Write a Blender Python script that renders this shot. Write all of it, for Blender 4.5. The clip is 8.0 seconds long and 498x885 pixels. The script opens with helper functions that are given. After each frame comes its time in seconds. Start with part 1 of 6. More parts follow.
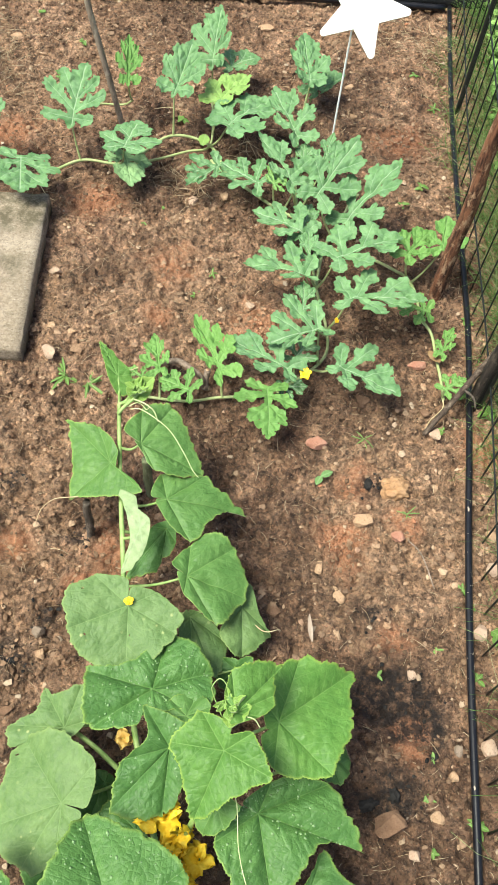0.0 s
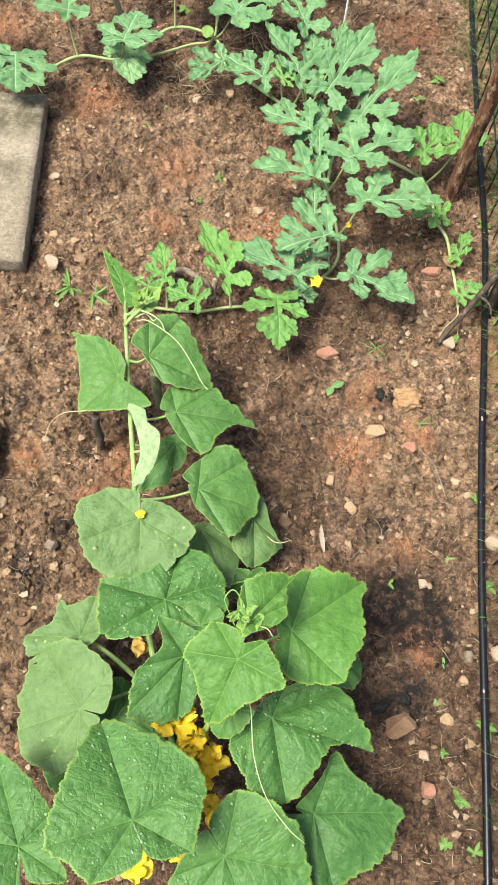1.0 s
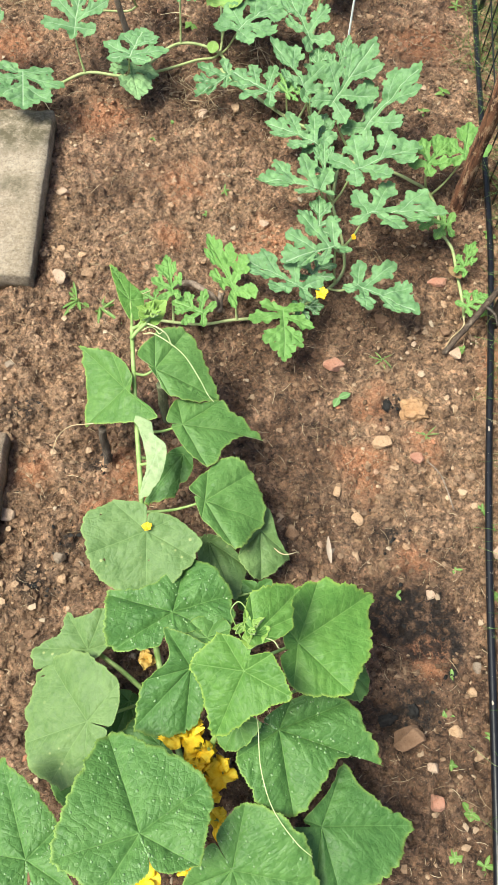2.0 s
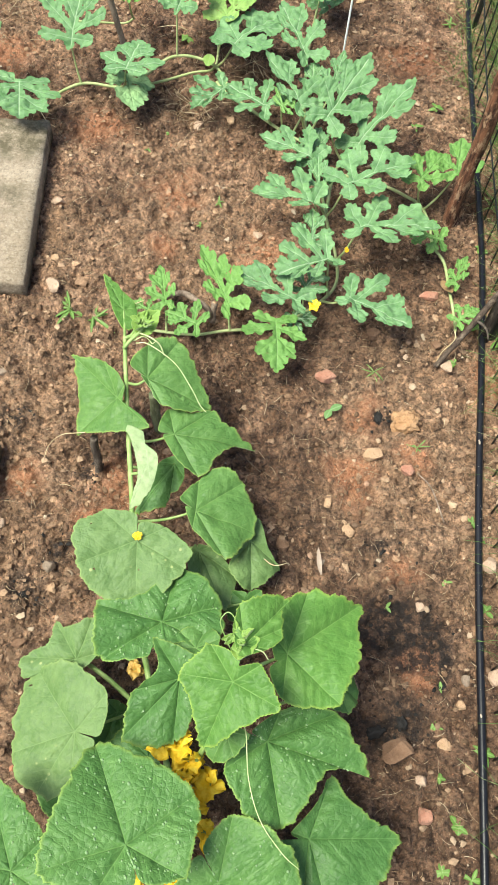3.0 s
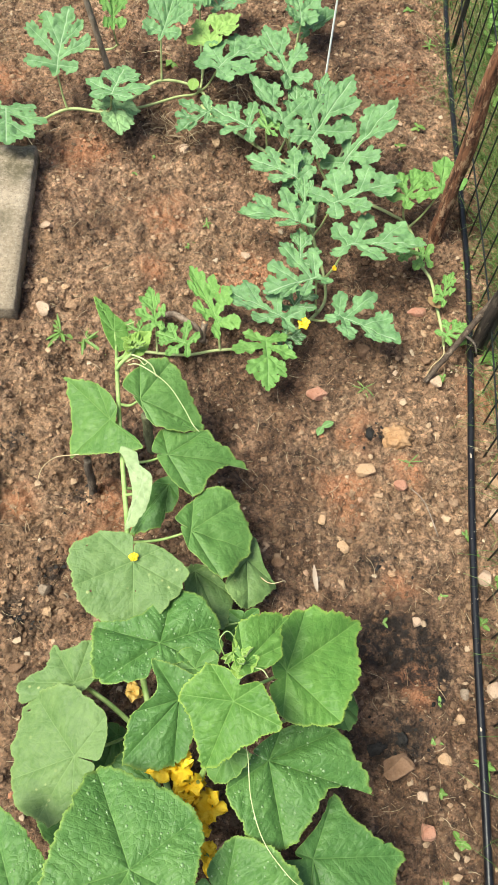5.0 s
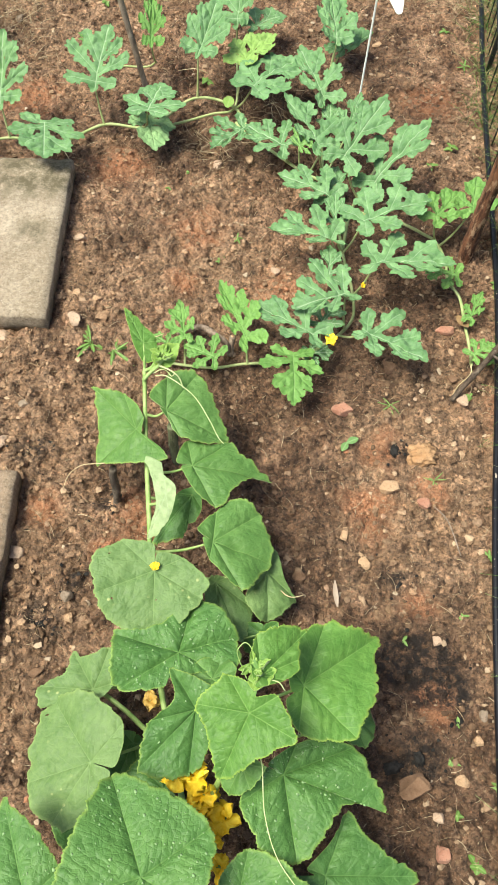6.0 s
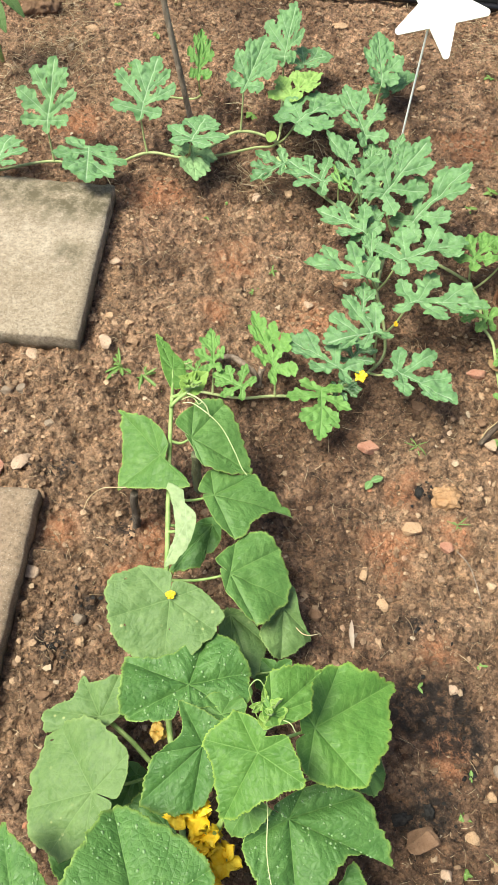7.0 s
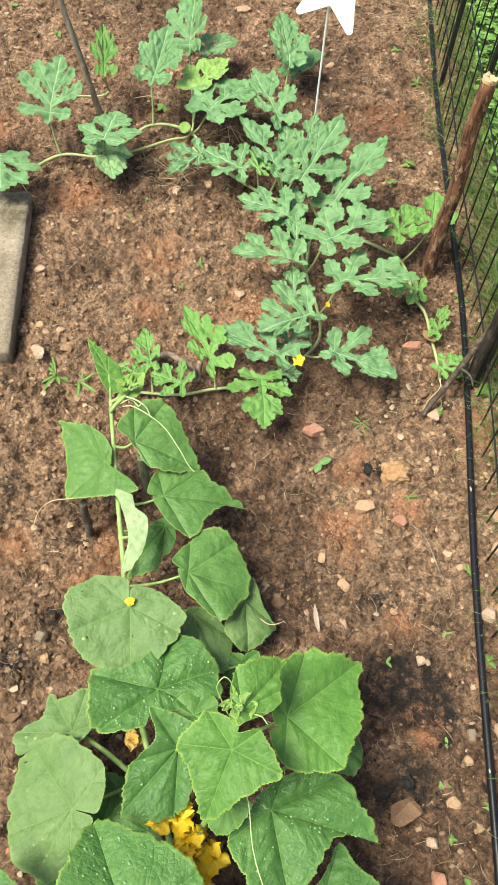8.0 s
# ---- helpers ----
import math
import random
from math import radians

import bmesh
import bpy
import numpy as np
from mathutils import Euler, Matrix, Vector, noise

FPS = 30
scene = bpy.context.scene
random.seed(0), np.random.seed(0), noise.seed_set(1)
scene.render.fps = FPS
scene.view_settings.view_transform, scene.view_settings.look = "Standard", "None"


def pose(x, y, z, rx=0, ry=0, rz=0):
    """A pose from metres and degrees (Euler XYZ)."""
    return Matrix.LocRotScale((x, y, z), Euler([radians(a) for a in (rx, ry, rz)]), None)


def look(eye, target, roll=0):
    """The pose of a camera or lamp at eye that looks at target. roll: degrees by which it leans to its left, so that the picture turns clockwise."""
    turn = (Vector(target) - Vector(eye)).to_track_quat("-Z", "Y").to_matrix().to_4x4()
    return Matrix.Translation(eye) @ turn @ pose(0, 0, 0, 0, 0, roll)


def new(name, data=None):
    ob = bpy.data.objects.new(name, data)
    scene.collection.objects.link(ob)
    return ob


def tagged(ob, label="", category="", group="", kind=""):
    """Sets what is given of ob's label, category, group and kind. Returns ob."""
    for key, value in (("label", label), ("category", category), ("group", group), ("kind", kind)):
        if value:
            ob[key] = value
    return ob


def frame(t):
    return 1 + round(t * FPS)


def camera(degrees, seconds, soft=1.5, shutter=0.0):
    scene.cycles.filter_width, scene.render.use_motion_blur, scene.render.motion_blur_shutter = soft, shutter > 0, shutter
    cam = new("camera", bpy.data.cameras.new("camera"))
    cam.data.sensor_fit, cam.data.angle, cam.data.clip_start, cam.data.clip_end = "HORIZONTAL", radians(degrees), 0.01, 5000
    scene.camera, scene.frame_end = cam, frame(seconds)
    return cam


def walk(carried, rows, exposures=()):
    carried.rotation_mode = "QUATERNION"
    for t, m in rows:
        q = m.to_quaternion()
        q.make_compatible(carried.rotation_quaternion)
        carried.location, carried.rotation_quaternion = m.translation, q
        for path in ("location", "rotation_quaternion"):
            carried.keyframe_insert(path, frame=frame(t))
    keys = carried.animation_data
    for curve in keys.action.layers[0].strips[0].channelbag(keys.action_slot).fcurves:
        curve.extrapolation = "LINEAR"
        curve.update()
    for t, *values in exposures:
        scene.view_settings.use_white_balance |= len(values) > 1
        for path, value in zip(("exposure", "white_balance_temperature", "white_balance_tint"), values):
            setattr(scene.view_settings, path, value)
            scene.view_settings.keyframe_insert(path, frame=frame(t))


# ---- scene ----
cam = camera(34.1, 8.0, soft=0.75)
PATH = [
    (0, (0.038, 0.092, 1.263), (0.156, 1.15, -0.43), 7.3),
    (0.3, (0.034, 0.0978, 1.2541), (0.1322, 1.0716, -0.4903), 6.43),
    (0.5, (0.037, 0.098, 1.252), (0.128, 1.027, -0.517), 6.2),
    (1, (0.039, 0.102, 1.247), (0.137, 0.969, -0.553), 6.7),
    (1.5, (0.041, 0.1, 1.247), (0.109, 0.962, -0.556), 4.8),
    (1.7, (0.0456, 0.1018, 1.2481), (0.1138, 0.9734, -0.5502), 4.43),
    (2.8, (0.0454, 0.0989, 1.253), (0.1362, 1.0193, -0.5208), 6.31),
    (3, (0.045, 0.1, 1.252), (0.138, 1.016, -0.524), 6.4),
    (3.5, (0.045, 0.102, 1.249), (0.161, 1, -0.535), 6.3),
    (4, (0.04, 0.094, 1.258), (0.182, 1.018, -0.51), 6.6),
    (4.2, (0.039, 0.0978, 1.254), (0.1858, 1.0342, -0.5071), 6.84),
    (5.3, (0.0365, 0.0971, 1.2564), (0.1393, 1.0599, -0.4938), 5.64),
    (5.5, (0.04, 0.095, 1.258), (0.129, 1.065, -0.489), 4.9),
    (6, (0.041, 0.091, 1.26), (0.095, 1.081, -0.477), 4.4),
    (6.2, (0.0377, 0.1001, 1.2555), (0.0722, 1.0888, -0.4828), 4.96),
    (6.5, (0.041, 0.097, 1.249), (0.044, 1.1, -0.48), 5.6),
    (6.8, (0.0319, 0.0969, 1.2508), (0.0235, 1.1266, -0.4641), 5.62),
    (7, (0.037, 0.097, 1.251), (0.033, 1.151, -0.449), 4.9),
    (7.2, (0.041, 0.0947, 1.2583), (0.0605, 1.1636, -0.4323), 4.53),
    (7.5, (0.044, 0.103, 1.25), (0.1, 1.166, -0.443), 4.5),
    (7.8, (0.0491, 0.1044, 1.2532), (0.1325, 1.1457, -0.4528), 3.88),
    (8, (0.052, 0.109, 1.252), (0.161, 1.138, -0.46), 4),
]
walk(cam, [(t, look(eye, target, roll)) for t, eye, target, roll in PATH], ((0, 1.31, 6750, 5), (4.2, 1.31, 6750, 5), (5.4, 1.26, 7000, 5), (8, 1.26, 7000, 5)))

# ---- world and light ----
world = bpy.data.worlds.new("overcast_sky")
scene.world = world
world.use_nodes = True
wn = world.node_tree.nodes
sky = wn.new("ShaderNodeTexSky")
sky.sky_type, sky.sun_disc = "NISHITA", False
sky.sun_elevation, sky.sun_rotation = radians(65), radians(-108)
sky.dust_density, sky.air_density, sky.ozone_density = 3.0, 1.0, 1.0
world.node_tree.links.new(sky.outputs[0], wn["Background"].inputs[0])
wn["Background"].inputs[1].default_value = 0.079
sun = new("sun", bpy.data.lights.new("sun", "SUN"))
sun.data.energy, sun.data.angle, sun.data.color = 2.8, radians(24), (0.945, 0.965, 0.87)
sun.matrix_basis = look((-0.95, -0.30, 2.1), (0, 0, 0))


# ---- materials ----
class Nodes:
    """A node material under construction."""

    def __init__(self, name, rough=0.7, spec=0.4, metal=0.0):
        self.m = bpy.data.materials.new(name)
        self.m.use_nodes = True
        self.t = self.m.node_tree
        self.b = self.t.nodes["Principled BSDF"]
        self.b.inputs["Roughness"].default_value = rough
        self.b.inputs["Specular IOR Level"].default_value = spec
        self.b.inputs["Metallic"].default_value = metal
        self.co = self.t.nodes.new("ShaderNodeTexCoord").outputs["Object"]

    def link(self, a, b):
        self.t.links.new(a, b)

    def noise(self, scale, detail=5.0, rough=0.6, co=None):
        n = self.t.nodes.new("ShaderNodeTexNoise")
        n.inputs["Scale"].default_value, n.inputs["Detail"].default_value, n.inputs["Roughness"].default_value = scale, detail, rough
        self.link(co or self.co, n.inputs["Vector"])
        return n.outputs["Fac"]

    def cells(self, scale, feature="F1"):
        n = self.t.nodes.new("ShaderNodeTexVoronoi")
        n.feature = feature
        n.inputs["Scale"].default_value = scale
        self.link(self.co, n.inputs["Vector"])
        return n.outputs["Distance"]

    def attr(self, name):
        n = self.t.nodes.new("ShaderNodeAttribute")
        n.attribute_name = name
        return n.outputs["Fac"]

    def ramp(self, fac, *stops):
        n = self.t.nodes.new("ShaderNodeValToRGB")
        e = n.color_ramp.elements
        while len(e) < len(stops):
            e.new(0.5)
        for s, (p, c) in zip(e, stops):
            s.position, s.color = p, (*c, 1) if len(c) == 3 else c
        self.link(fac, n.inputs[0])
        return n.outputs[0]

    def grey(self, fac, a, b):
        """0 at a, 1 at b; falling where b is below a."""
        low, high = ((0, 0, 0), (1, 1, 1)) if a < b else ((1, 1, 1), (0, 0, 0))
        return self.ramp(fac, (min(a, b), low), (max(a, b), high))

    def mix(self, fac, a, b, kind="MIX"):
        n = self.t.nodes.new("ShaderNodeMix")
        n.data_type, n.blend_type = "RGBA", kind
        for slot, v in ((0, fac), (6, a), (7, b)):
            if isinstance(v, (int, float)):
                n.inputs[slot].default_value = v
            elif isinstance(v, tuple):
                n.inputs[slot].default_value = (*v, 1)
            else:
                self.link(v, n.inputs[slot])
        return n.outputs[2]

    def math(self, kind, a, b):
        n = self.t.nodes.new("ShaderNodeMath")
        n.operation = kind
        for slot, v in ((0, a), (1, b)):
            if isinstance(v, (int, float)):
                n.inputs[slot].default_value = v
            else:
                self.link(v, n.inputs[slot])
        return n.outputs[0]

    def island(self):
        return self.t.nodes.new("ShaderNodeNewGeometry").outputs["Random Per Island"]

    def chance(self):
        return self.t.nodes.new("ShaderNodeObjectInfo").outputs["Random"]

    def bump(self, height, strength, distance, under=None):
        n = self.t.nodes.new("ShaderNodeBump")
        n.inputs["Strength"].default_value, n.inputs["Distance"].default_value = strength, distance
        self.link(height, n.inputs["Height"])
        if under:
            self.link(under, n.inputs["Normal"])
        self.link(n.outputs[0], self.b.inputs["Normal"])
        return n.outputs[0]

    def done(self, colour, rough=None):
        if isinstance(colour, tuple):
            self.b.inputs["Base Color"].default_value = (*colour, 1)
        else:
            self.link(colour, self.b.inputs["Base Color"])
        if rough:
            self.link(rough, self.b.inputs["Roughness"])
        return self.m


def soil_material():
    n = Nodes("soil", 0.95, 0.32)
    large, mid, fine, grain = n.noise(3.2, 6), n.noise(17, 8, 0.65), n.noise(90, 6, 0.7), n.noise(420, 4, 0.65)

    def crumbs(scale):
        v = n.t.nodes.new("ShaderNodeTexVoronoi")
        v.inputs["Scale"].default_value, v.inputs["Randomness"].default_value = scale, 1.0
        w = n.t.nodes.new("ShaderNodeVectorMath")
        w.operation = "ADD"
        k = n.t.nodes.new("ShaderNodeVectorMath")
        k.operation = "SCALE"
        k.inputs["Scale"].default_value = 0.9 / scale
        q = n.t.nodes.new("ShaderNodeTexNoise")
        q.inputs["Scale"].default_value = scale * 1.7
        n.link(n.co, q.inputs["Vector"])
        n.link(q.outputs["Color"], k.inputs[0])
        n.link(n.co, w.inputs[0])
        n.link(k.outputs[0], w.inputs[1])
        n.link(w.outputs[0], v.inputs["Vector"])
        s = n.t.nodes.new("ShaderNodeSeparateColor")
        n.link(v.outputs["Color"], s.inputs[0])
        return s.outputs[0], v.outputs["Distance"]

    big, big_d = crumbs(60)
    small, small_d = crumbs(190)
    lump, crumb, patch = n.noise(52, 6, 0.7), n.noise(150, 5, 0.7), n.noise(8.5, 5, 0.6)
    c = n.ramp(mid, (0.30, (0.064, 0.034, 0.022)), (0.44, (0.190, 0.108, 0.068)), (0.58, (0.345, 0.215, 0.144)), (0.74, (0.49, 0.336, 0.240)))
    c = n.mix(n.math("MULTIPLY", n.grey(patch, 0.46, 0.64), 0.55), c, (0.385, 0.240, 0.163))
    c = n.mix(n.math("MULTIPLY", n.grey(large, 0.42, 0.68), 0.5), c, (0.28, 0.172, 0.106))
    c = n.mix(n.math("MULTIPLY", n.attr("dry"), 0.45), c, (0.285, 0.188, 0.122))
    # damp soil, and shade around the plants, darkened in the colour
    c = n.mix(n.math("MULTIPLY", n.attr("damp_shade"), 0.70), c, (0.088, 0.050, 0.032))
    c = n.mix(n.math("MULTIPLY", n.attr("turf"), 0.75), c, n.ramp(fine, (0.35, (0.06, 0.095, 0.025)), (0.6, (0.17, 0.235, 0.070))))
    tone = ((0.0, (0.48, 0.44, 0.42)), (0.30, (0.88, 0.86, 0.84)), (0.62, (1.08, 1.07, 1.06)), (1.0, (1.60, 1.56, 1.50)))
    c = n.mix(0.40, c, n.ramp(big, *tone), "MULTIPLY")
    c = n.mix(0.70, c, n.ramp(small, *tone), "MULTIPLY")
    # crevice shade put into the colour where lump and crumb noise dips
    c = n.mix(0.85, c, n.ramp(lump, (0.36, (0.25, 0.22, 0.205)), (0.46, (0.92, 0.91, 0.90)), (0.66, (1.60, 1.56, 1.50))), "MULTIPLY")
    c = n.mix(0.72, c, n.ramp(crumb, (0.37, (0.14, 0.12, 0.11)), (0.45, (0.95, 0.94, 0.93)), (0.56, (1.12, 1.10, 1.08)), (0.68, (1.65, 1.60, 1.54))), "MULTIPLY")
    c = n.mix(n.math("MULTIPLY", n.grey(grain, 0.60, 0.68), 0.50), c, (0.52, 0.40, 0.29))
    c = n.mix(n.math("MULTIPLY", n.math("MULTIPLY", n.attr("red"), n.grey(fine, 0.30, 0.54)), 0.85), c, n.mix(n.grey(grain, 0.4, 0.6), (0.40, 0.155, 0.075), (0.58, 0.28, 0.155)))
    c = n.mix(n.math("MULTIPLY", n.math("MULTIPLY", n.attr("char"), n.grey(n.noise(55, 8, 0.75), 0.40, 0.52)), 0.92), c, (0.018, 0.014, 0.013))
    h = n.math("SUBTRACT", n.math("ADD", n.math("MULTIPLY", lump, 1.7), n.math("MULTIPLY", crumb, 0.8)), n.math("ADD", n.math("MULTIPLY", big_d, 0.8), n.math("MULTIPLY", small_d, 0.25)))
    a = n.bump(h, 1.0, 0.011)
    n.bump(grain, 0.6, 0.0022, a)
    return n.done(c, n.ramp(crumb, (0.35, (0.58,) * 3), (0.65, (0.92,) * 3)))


def bits_material(name, stops, rough=0.9, scale=160):
    n = Nodes(name, rough, 0.3)
    c = n.ramp(n.island(), *stops)
    f = n.noise(scale, 5, 0.65)
    c = n.mix(0.7, c, n.ramp(f, (0.3, (0.55, 0.53, 0.5)), (0.7, (1.25, 1.25, 1.22))), "MULTIPLY")
    c = n.mix(n.math("MULTIPLY", n.attr("damp_shade"), 0.45), c, n.mix(1.0, c, (0.36, 0.33, 0.31), "MULTIPLY"))
    n.bump(f, 0.5, 0.003)
    return n.done(c)


def crumb_material():
    n = Nodes("soil_crumbs", 0.75, 0.32)
    c = n.ramp(n.noise(17, 8, 0.65), (0.30, (0.135, 0.074, 0.044)), (0.47, (0.25, 0.152, 0.094)), (0.60, (0.36, 0.235, 0.150)), (0.74, (0.45, 0.315, 0.21)))
    c = n.mix(0.8, c, n.ramp(n.island(), (0.0, (0.38, 0.35, 0.33)), (0.35, (0.85, 0.83, 0.82)), (0.80, (1.12, 1.10, 1.08)), (1.0, (1.6, 1.56, 1.52))), "MULTIPLY")
    f = n.noise(240, 5, 0.7)
    c = n.mix(0.7, c, n.ramp(f, (0.3, (0.5, 0.48, 0.46)), (0.7, (1.3, 1.3, 1.27))), "MULTIPLY")
    c = n.mix(n.math("MULTIPLY", n.attr("damp_shade"), 0.75), c, n.mix(1.0, c, (0.36, 0.33, 0.31), "MULTIPLY"))
    n.bump(f, 0.8, 0.004)
    return n.done(c)


def stone_material(name, a, b):
    n = Nodes(name, 0.92, 0.25)
    f, g, w = n.noise(45, 6, 0.65), n.noise(260, 5, 0.65), n.noise(90, 6, 0.7)
    c = n.mix(n.grey(f, 0.35, 0.65), a, b)
    c = n.mix(n.math("MULTIPLY", n.grey(w, 0.50, 0.64), 0.40), c, (0.24, 0.148, 0.092))
    c = n.mix(n.grey(g, 0.54, 0.70), c, n.mix(0.6, c, (0.08, 0.05, 0.032)))
    a1 = n.bump(w, 0.7, 0.006)
    n.bump(g, 0.6, 0.002, a1)
    return n.done(c)


def leaf_material(name, dark, light, vein, rim, gloss=0.45, through_light=0.22, bumpy=0.5, bloom=0.0, pale_veins=0.6, side_veins=0.55, wide=1.0, specks=0.0):
    """Blades with veins: across is the distance to the nearest main vein, along runs up the side veins."""
    n = Nodes(name, gloss, 0.30)
    f, g, d = n.noise(30, 5, 0.65), n.noise(170, 5, 0.7), n.chance()
    c = n.mix(n.grey(f, 0.36, 0.66), dark, light)
    c = n.mix(0.30, c, n.ramp(d, (0, (0.78, 0.84, 0.78)), (0.5, (1, 1, 1)), (1, (1.22, 1.13, 1.02))), "MULTIPLY")
    c = n.mix(0.55, c, n.ramp(g, (0.34, (0.72, 0.76, 0.72)), (0.5, (1, 1, 1)), (0.70, (1.30, 1.24, 1.22))), "MULTIPLY")
    if bloom:
        c = n.mix(n.math("MULTIPLY", n.grey(n.noise(75, 5, 0.75), 0.38, 0.66), bloom), c, (0.27, 0.38, 0.27))
    if specks:
        c = n.mix(n.math("MULTIPLY", n.math("MULTIPLY", n.grey(n.cells(62), 0.17, 0.10), n.grey(n.noise(18, 3, 0.5), 0.50, 0.62)), specks), c, (0.42, 0.46, 0.19))
    main = n.grey(n.math("MULTIPLY", n.attr("across"), 100.0 / wide), 0.125, 0.035)
    wander = n.math("MULTIPLY", n.noise(26, 3, 0.5), 1.1)
    side = n.math("PINGPONG", n.math("ADD", n.math("MULTIPLY", n.attr("along"), 62.0), wander), 0.5)
    side_line = n.math("MULTIPLY", n.grey(side, 0.075, 0.018), n.grey(n.math("MULTIPLY", n.attr("across"), 10.0), 0.42, 0.05))
    net1, net2 = n.cells(125, "DISTANCE_TO_EDGE"), n.cells(380, "DISTANCE_TO_EDGE")
    mesh = n.math("ADD", n.math("MULTIPLY", n.grey(net1, 0.085, 0.0), 0.6), n.math("MULTIPLY", n.grey(net2, 0.12, 0.0), 0.3))
    lines = n.math("MAXIMUM", main, n.math("MULTIPLY", side_line, side_veins))
    c = n.mix(n.math("MULTIPLY", mesh, 0.05 + 0.25 * side_veins), c, vein)
    c = n.mix(n.math("MULTIPLY", lines, pale_veins), c, vein)
    c = n.mix(n.math("MULTIPLY", n.attr("rim"), 0.7), c, rim)
    pillow = n.math("ADD", n.math("MULTIPLY", n.math("POWER", n.math("MULTIPLY", side, 2.0), 0.6), 0.75), n.math("MULTIPLY", n.math("POWER", n.grey(net1, 0.0, 0.42), 0.7), 0.55))
    pillow = n.math("ADD", pillow, n.math("MULTIPLY", n.noise(70, 3, 0.55), 0.5))
    under = n.bump(n.math("SUBTRACT", pillow, n.math("MULTIPLY", main, 0.3)), bumpy * 0.66, 0.0028)
    n.bump(n.math("ADD", n.math("MULTIPLY", n.grey(net2, 0.0, 0.3), 0.6), g), bumpy * 0.45, 0.0007, under)
    m = n.done(c, n.ramp(g, (0.3, (gloss - 0.08,) * 3), (0.7, (gloss + 0.16,) * 3)))
    t = n.t.nodes
    tl, mx = t.new("ShaderNodeBsdfTranslucent"), t.new("ShaderNodeMixShader")
    n.link(n.mix(0.5, c, light), tl.inputs["Color"])
    mx.inputs[0].default_value = through_light
    n.link(n.b.outputs[0], mx.inputs[1])
    n.link(tl.outputs[0], mx.inputs[2])
    n.link(mx.outputs[0], t["Material Output"].inputs["Surface"])
    return m


def stem_material(name, a, b, scale=60):
    n = Nodes(name, 0.55, 0.4)
    f = n.noise(scale, 5)
    n.bump(n.noise(400, 3), 0.3, 0.002)
    return n.done(n.mix(n.grey(f, 0.35, 0.65), a, b))


def bark_material(name, a, b, c3):
    n = Nodes(name, 0.85, 0.3)
    s = n.t.nodes.new("ShaderNodeMapping")
    s.inputs["Scale"].default_value = (1, 1, 0.16)
    n.link(n.co, s.inputs["Vector"])
    s2 = n.t.nodes.new("ShaderNodeMapping")
    s2.inputs["Scale"].default_value = (1, 1, 0.45)
    n.link(n.co, s2.inputs["Vector"])
    f, g = n.noise(120, 6, 0.7, s.outputs[0]), n.noise(75, 7, 0.75, s2.outputs[0])
    c = n.mix(n.grey(f, 0.38, 0.60), a, b)
    c = n.mix(n.math("MULTIPLY", n.grey(g, 0.53, 0.60), 0.8), c, c3)
    c = n.mix(n.math("MULTIPLY", n.attr("damp_shade"), 0.75), c, n.mix(1.0, c, (0.36, 0.33, 0.31), "MULTIPLY"))
    n.bump(f, 0.8, 0.004)
    return n.done(c)


def concrete_material(name, a, b, stain):
    n = Nodes(name, 0.93, 0.25)
    big, mid, fine = n.noise(6, 7, 0.65), n.noise(34, 8, 0.7), n.noise(130, 6, 0.7)
    speck, g2 = n.noise(430, 4, 0.7), n.noise(230, 6, 0.75)
    c = n.mix(n.grey(mid, 0.36, 0.64), a, b)
    c = n.mix(n.math("MULTIPLY", n.grey(big, 0.44, 0.62), 0.75), c, stain)
    c = n.mix(0.65, c, n.ramp(fine, (0.34, (0.55, 0.53, 0.5)), (0.5, (1, 1, 1)), (0.66, (1.4, 1.4, 1.38))), "MULTIPLY")
    c = n.mix(n.grey(speck, 0.58, 0.68), c, n.mix(0.6, c, (0.58, 0.54, 0.47)))
    c = n.mix(n.grey(g2, 0.55, 0.63), c, n.mix(0.65, c, (0.085, 0.066, 0.045)))
    # mossy stain on top; soil stain and painted shade on slab sides
    c = n.mix(n.math("MULTIPLY", n.attr("moss_shade"), n.grey(n.noise(26, 9, 0.75), 0.40, 0.58)), c, (0.105, 0.088, 0.056))
    n.bump(n.math("ADD", n.math("MULTIPLY", g2, 1.2), speck), 0.5, 0.0022)
    return n.done(c)


def plain_material(name, colour, rough=0.5, spec=0.4, wear=None):
    n = Nodes(name, rough, spec)
    f = n.noise(70, 5)
    c = n.mix(n.grey(f, 0.50, 0.78), colour, wear or colour)
    n.bump(n.noise(500, 3), 0.15, 0.001)
    return n.done(c)


def drop_material():
    n = Nodes("water", 0.05, 0.6)
    n.b.inputs["Transmission Weight"].default_value, n.b.inputs["IOR"].default_value = 0.35, 1.33
    return n.done((0.30, 0.47, 0.22))


SOIL = soil_material()
CRUMB = crumb_material()
GRAVEL = bits_material("gravel", ((0.0, (0.13, 0.080, 0.052)), (0.30, (0.28, 0.18, 0.12)), (0.58, (0.41, 0.27, 0.175)), (0.80, (0.46, 0.32, 0.215)), (0.94, (0.48, 0.38, 0.285)), (1.0, (0.42, 0.18, 0.10))), 0.85)
CLAY = bits_material("red_clay", ((0.0, (0.30, 0.13, 0.07)), (0.5, (0.42, 0.195, 0.11)), (1.0, (0.52, 0.29, 0.18))), 0.9)
CHARCOAL = bits_material("charcoal", ((0.0, (0.010, 0.009, 0.009)), (1.0, (0.035, 0.030, 0.028))), 0.8)
STRAW = bits_material("straw", ((0.0, (0.16, 0.09, 0.055)), (0.45, (0.36, 0.25, 0.15)), (1.0, (0.60, 0.49, 0.34))), 0.8)
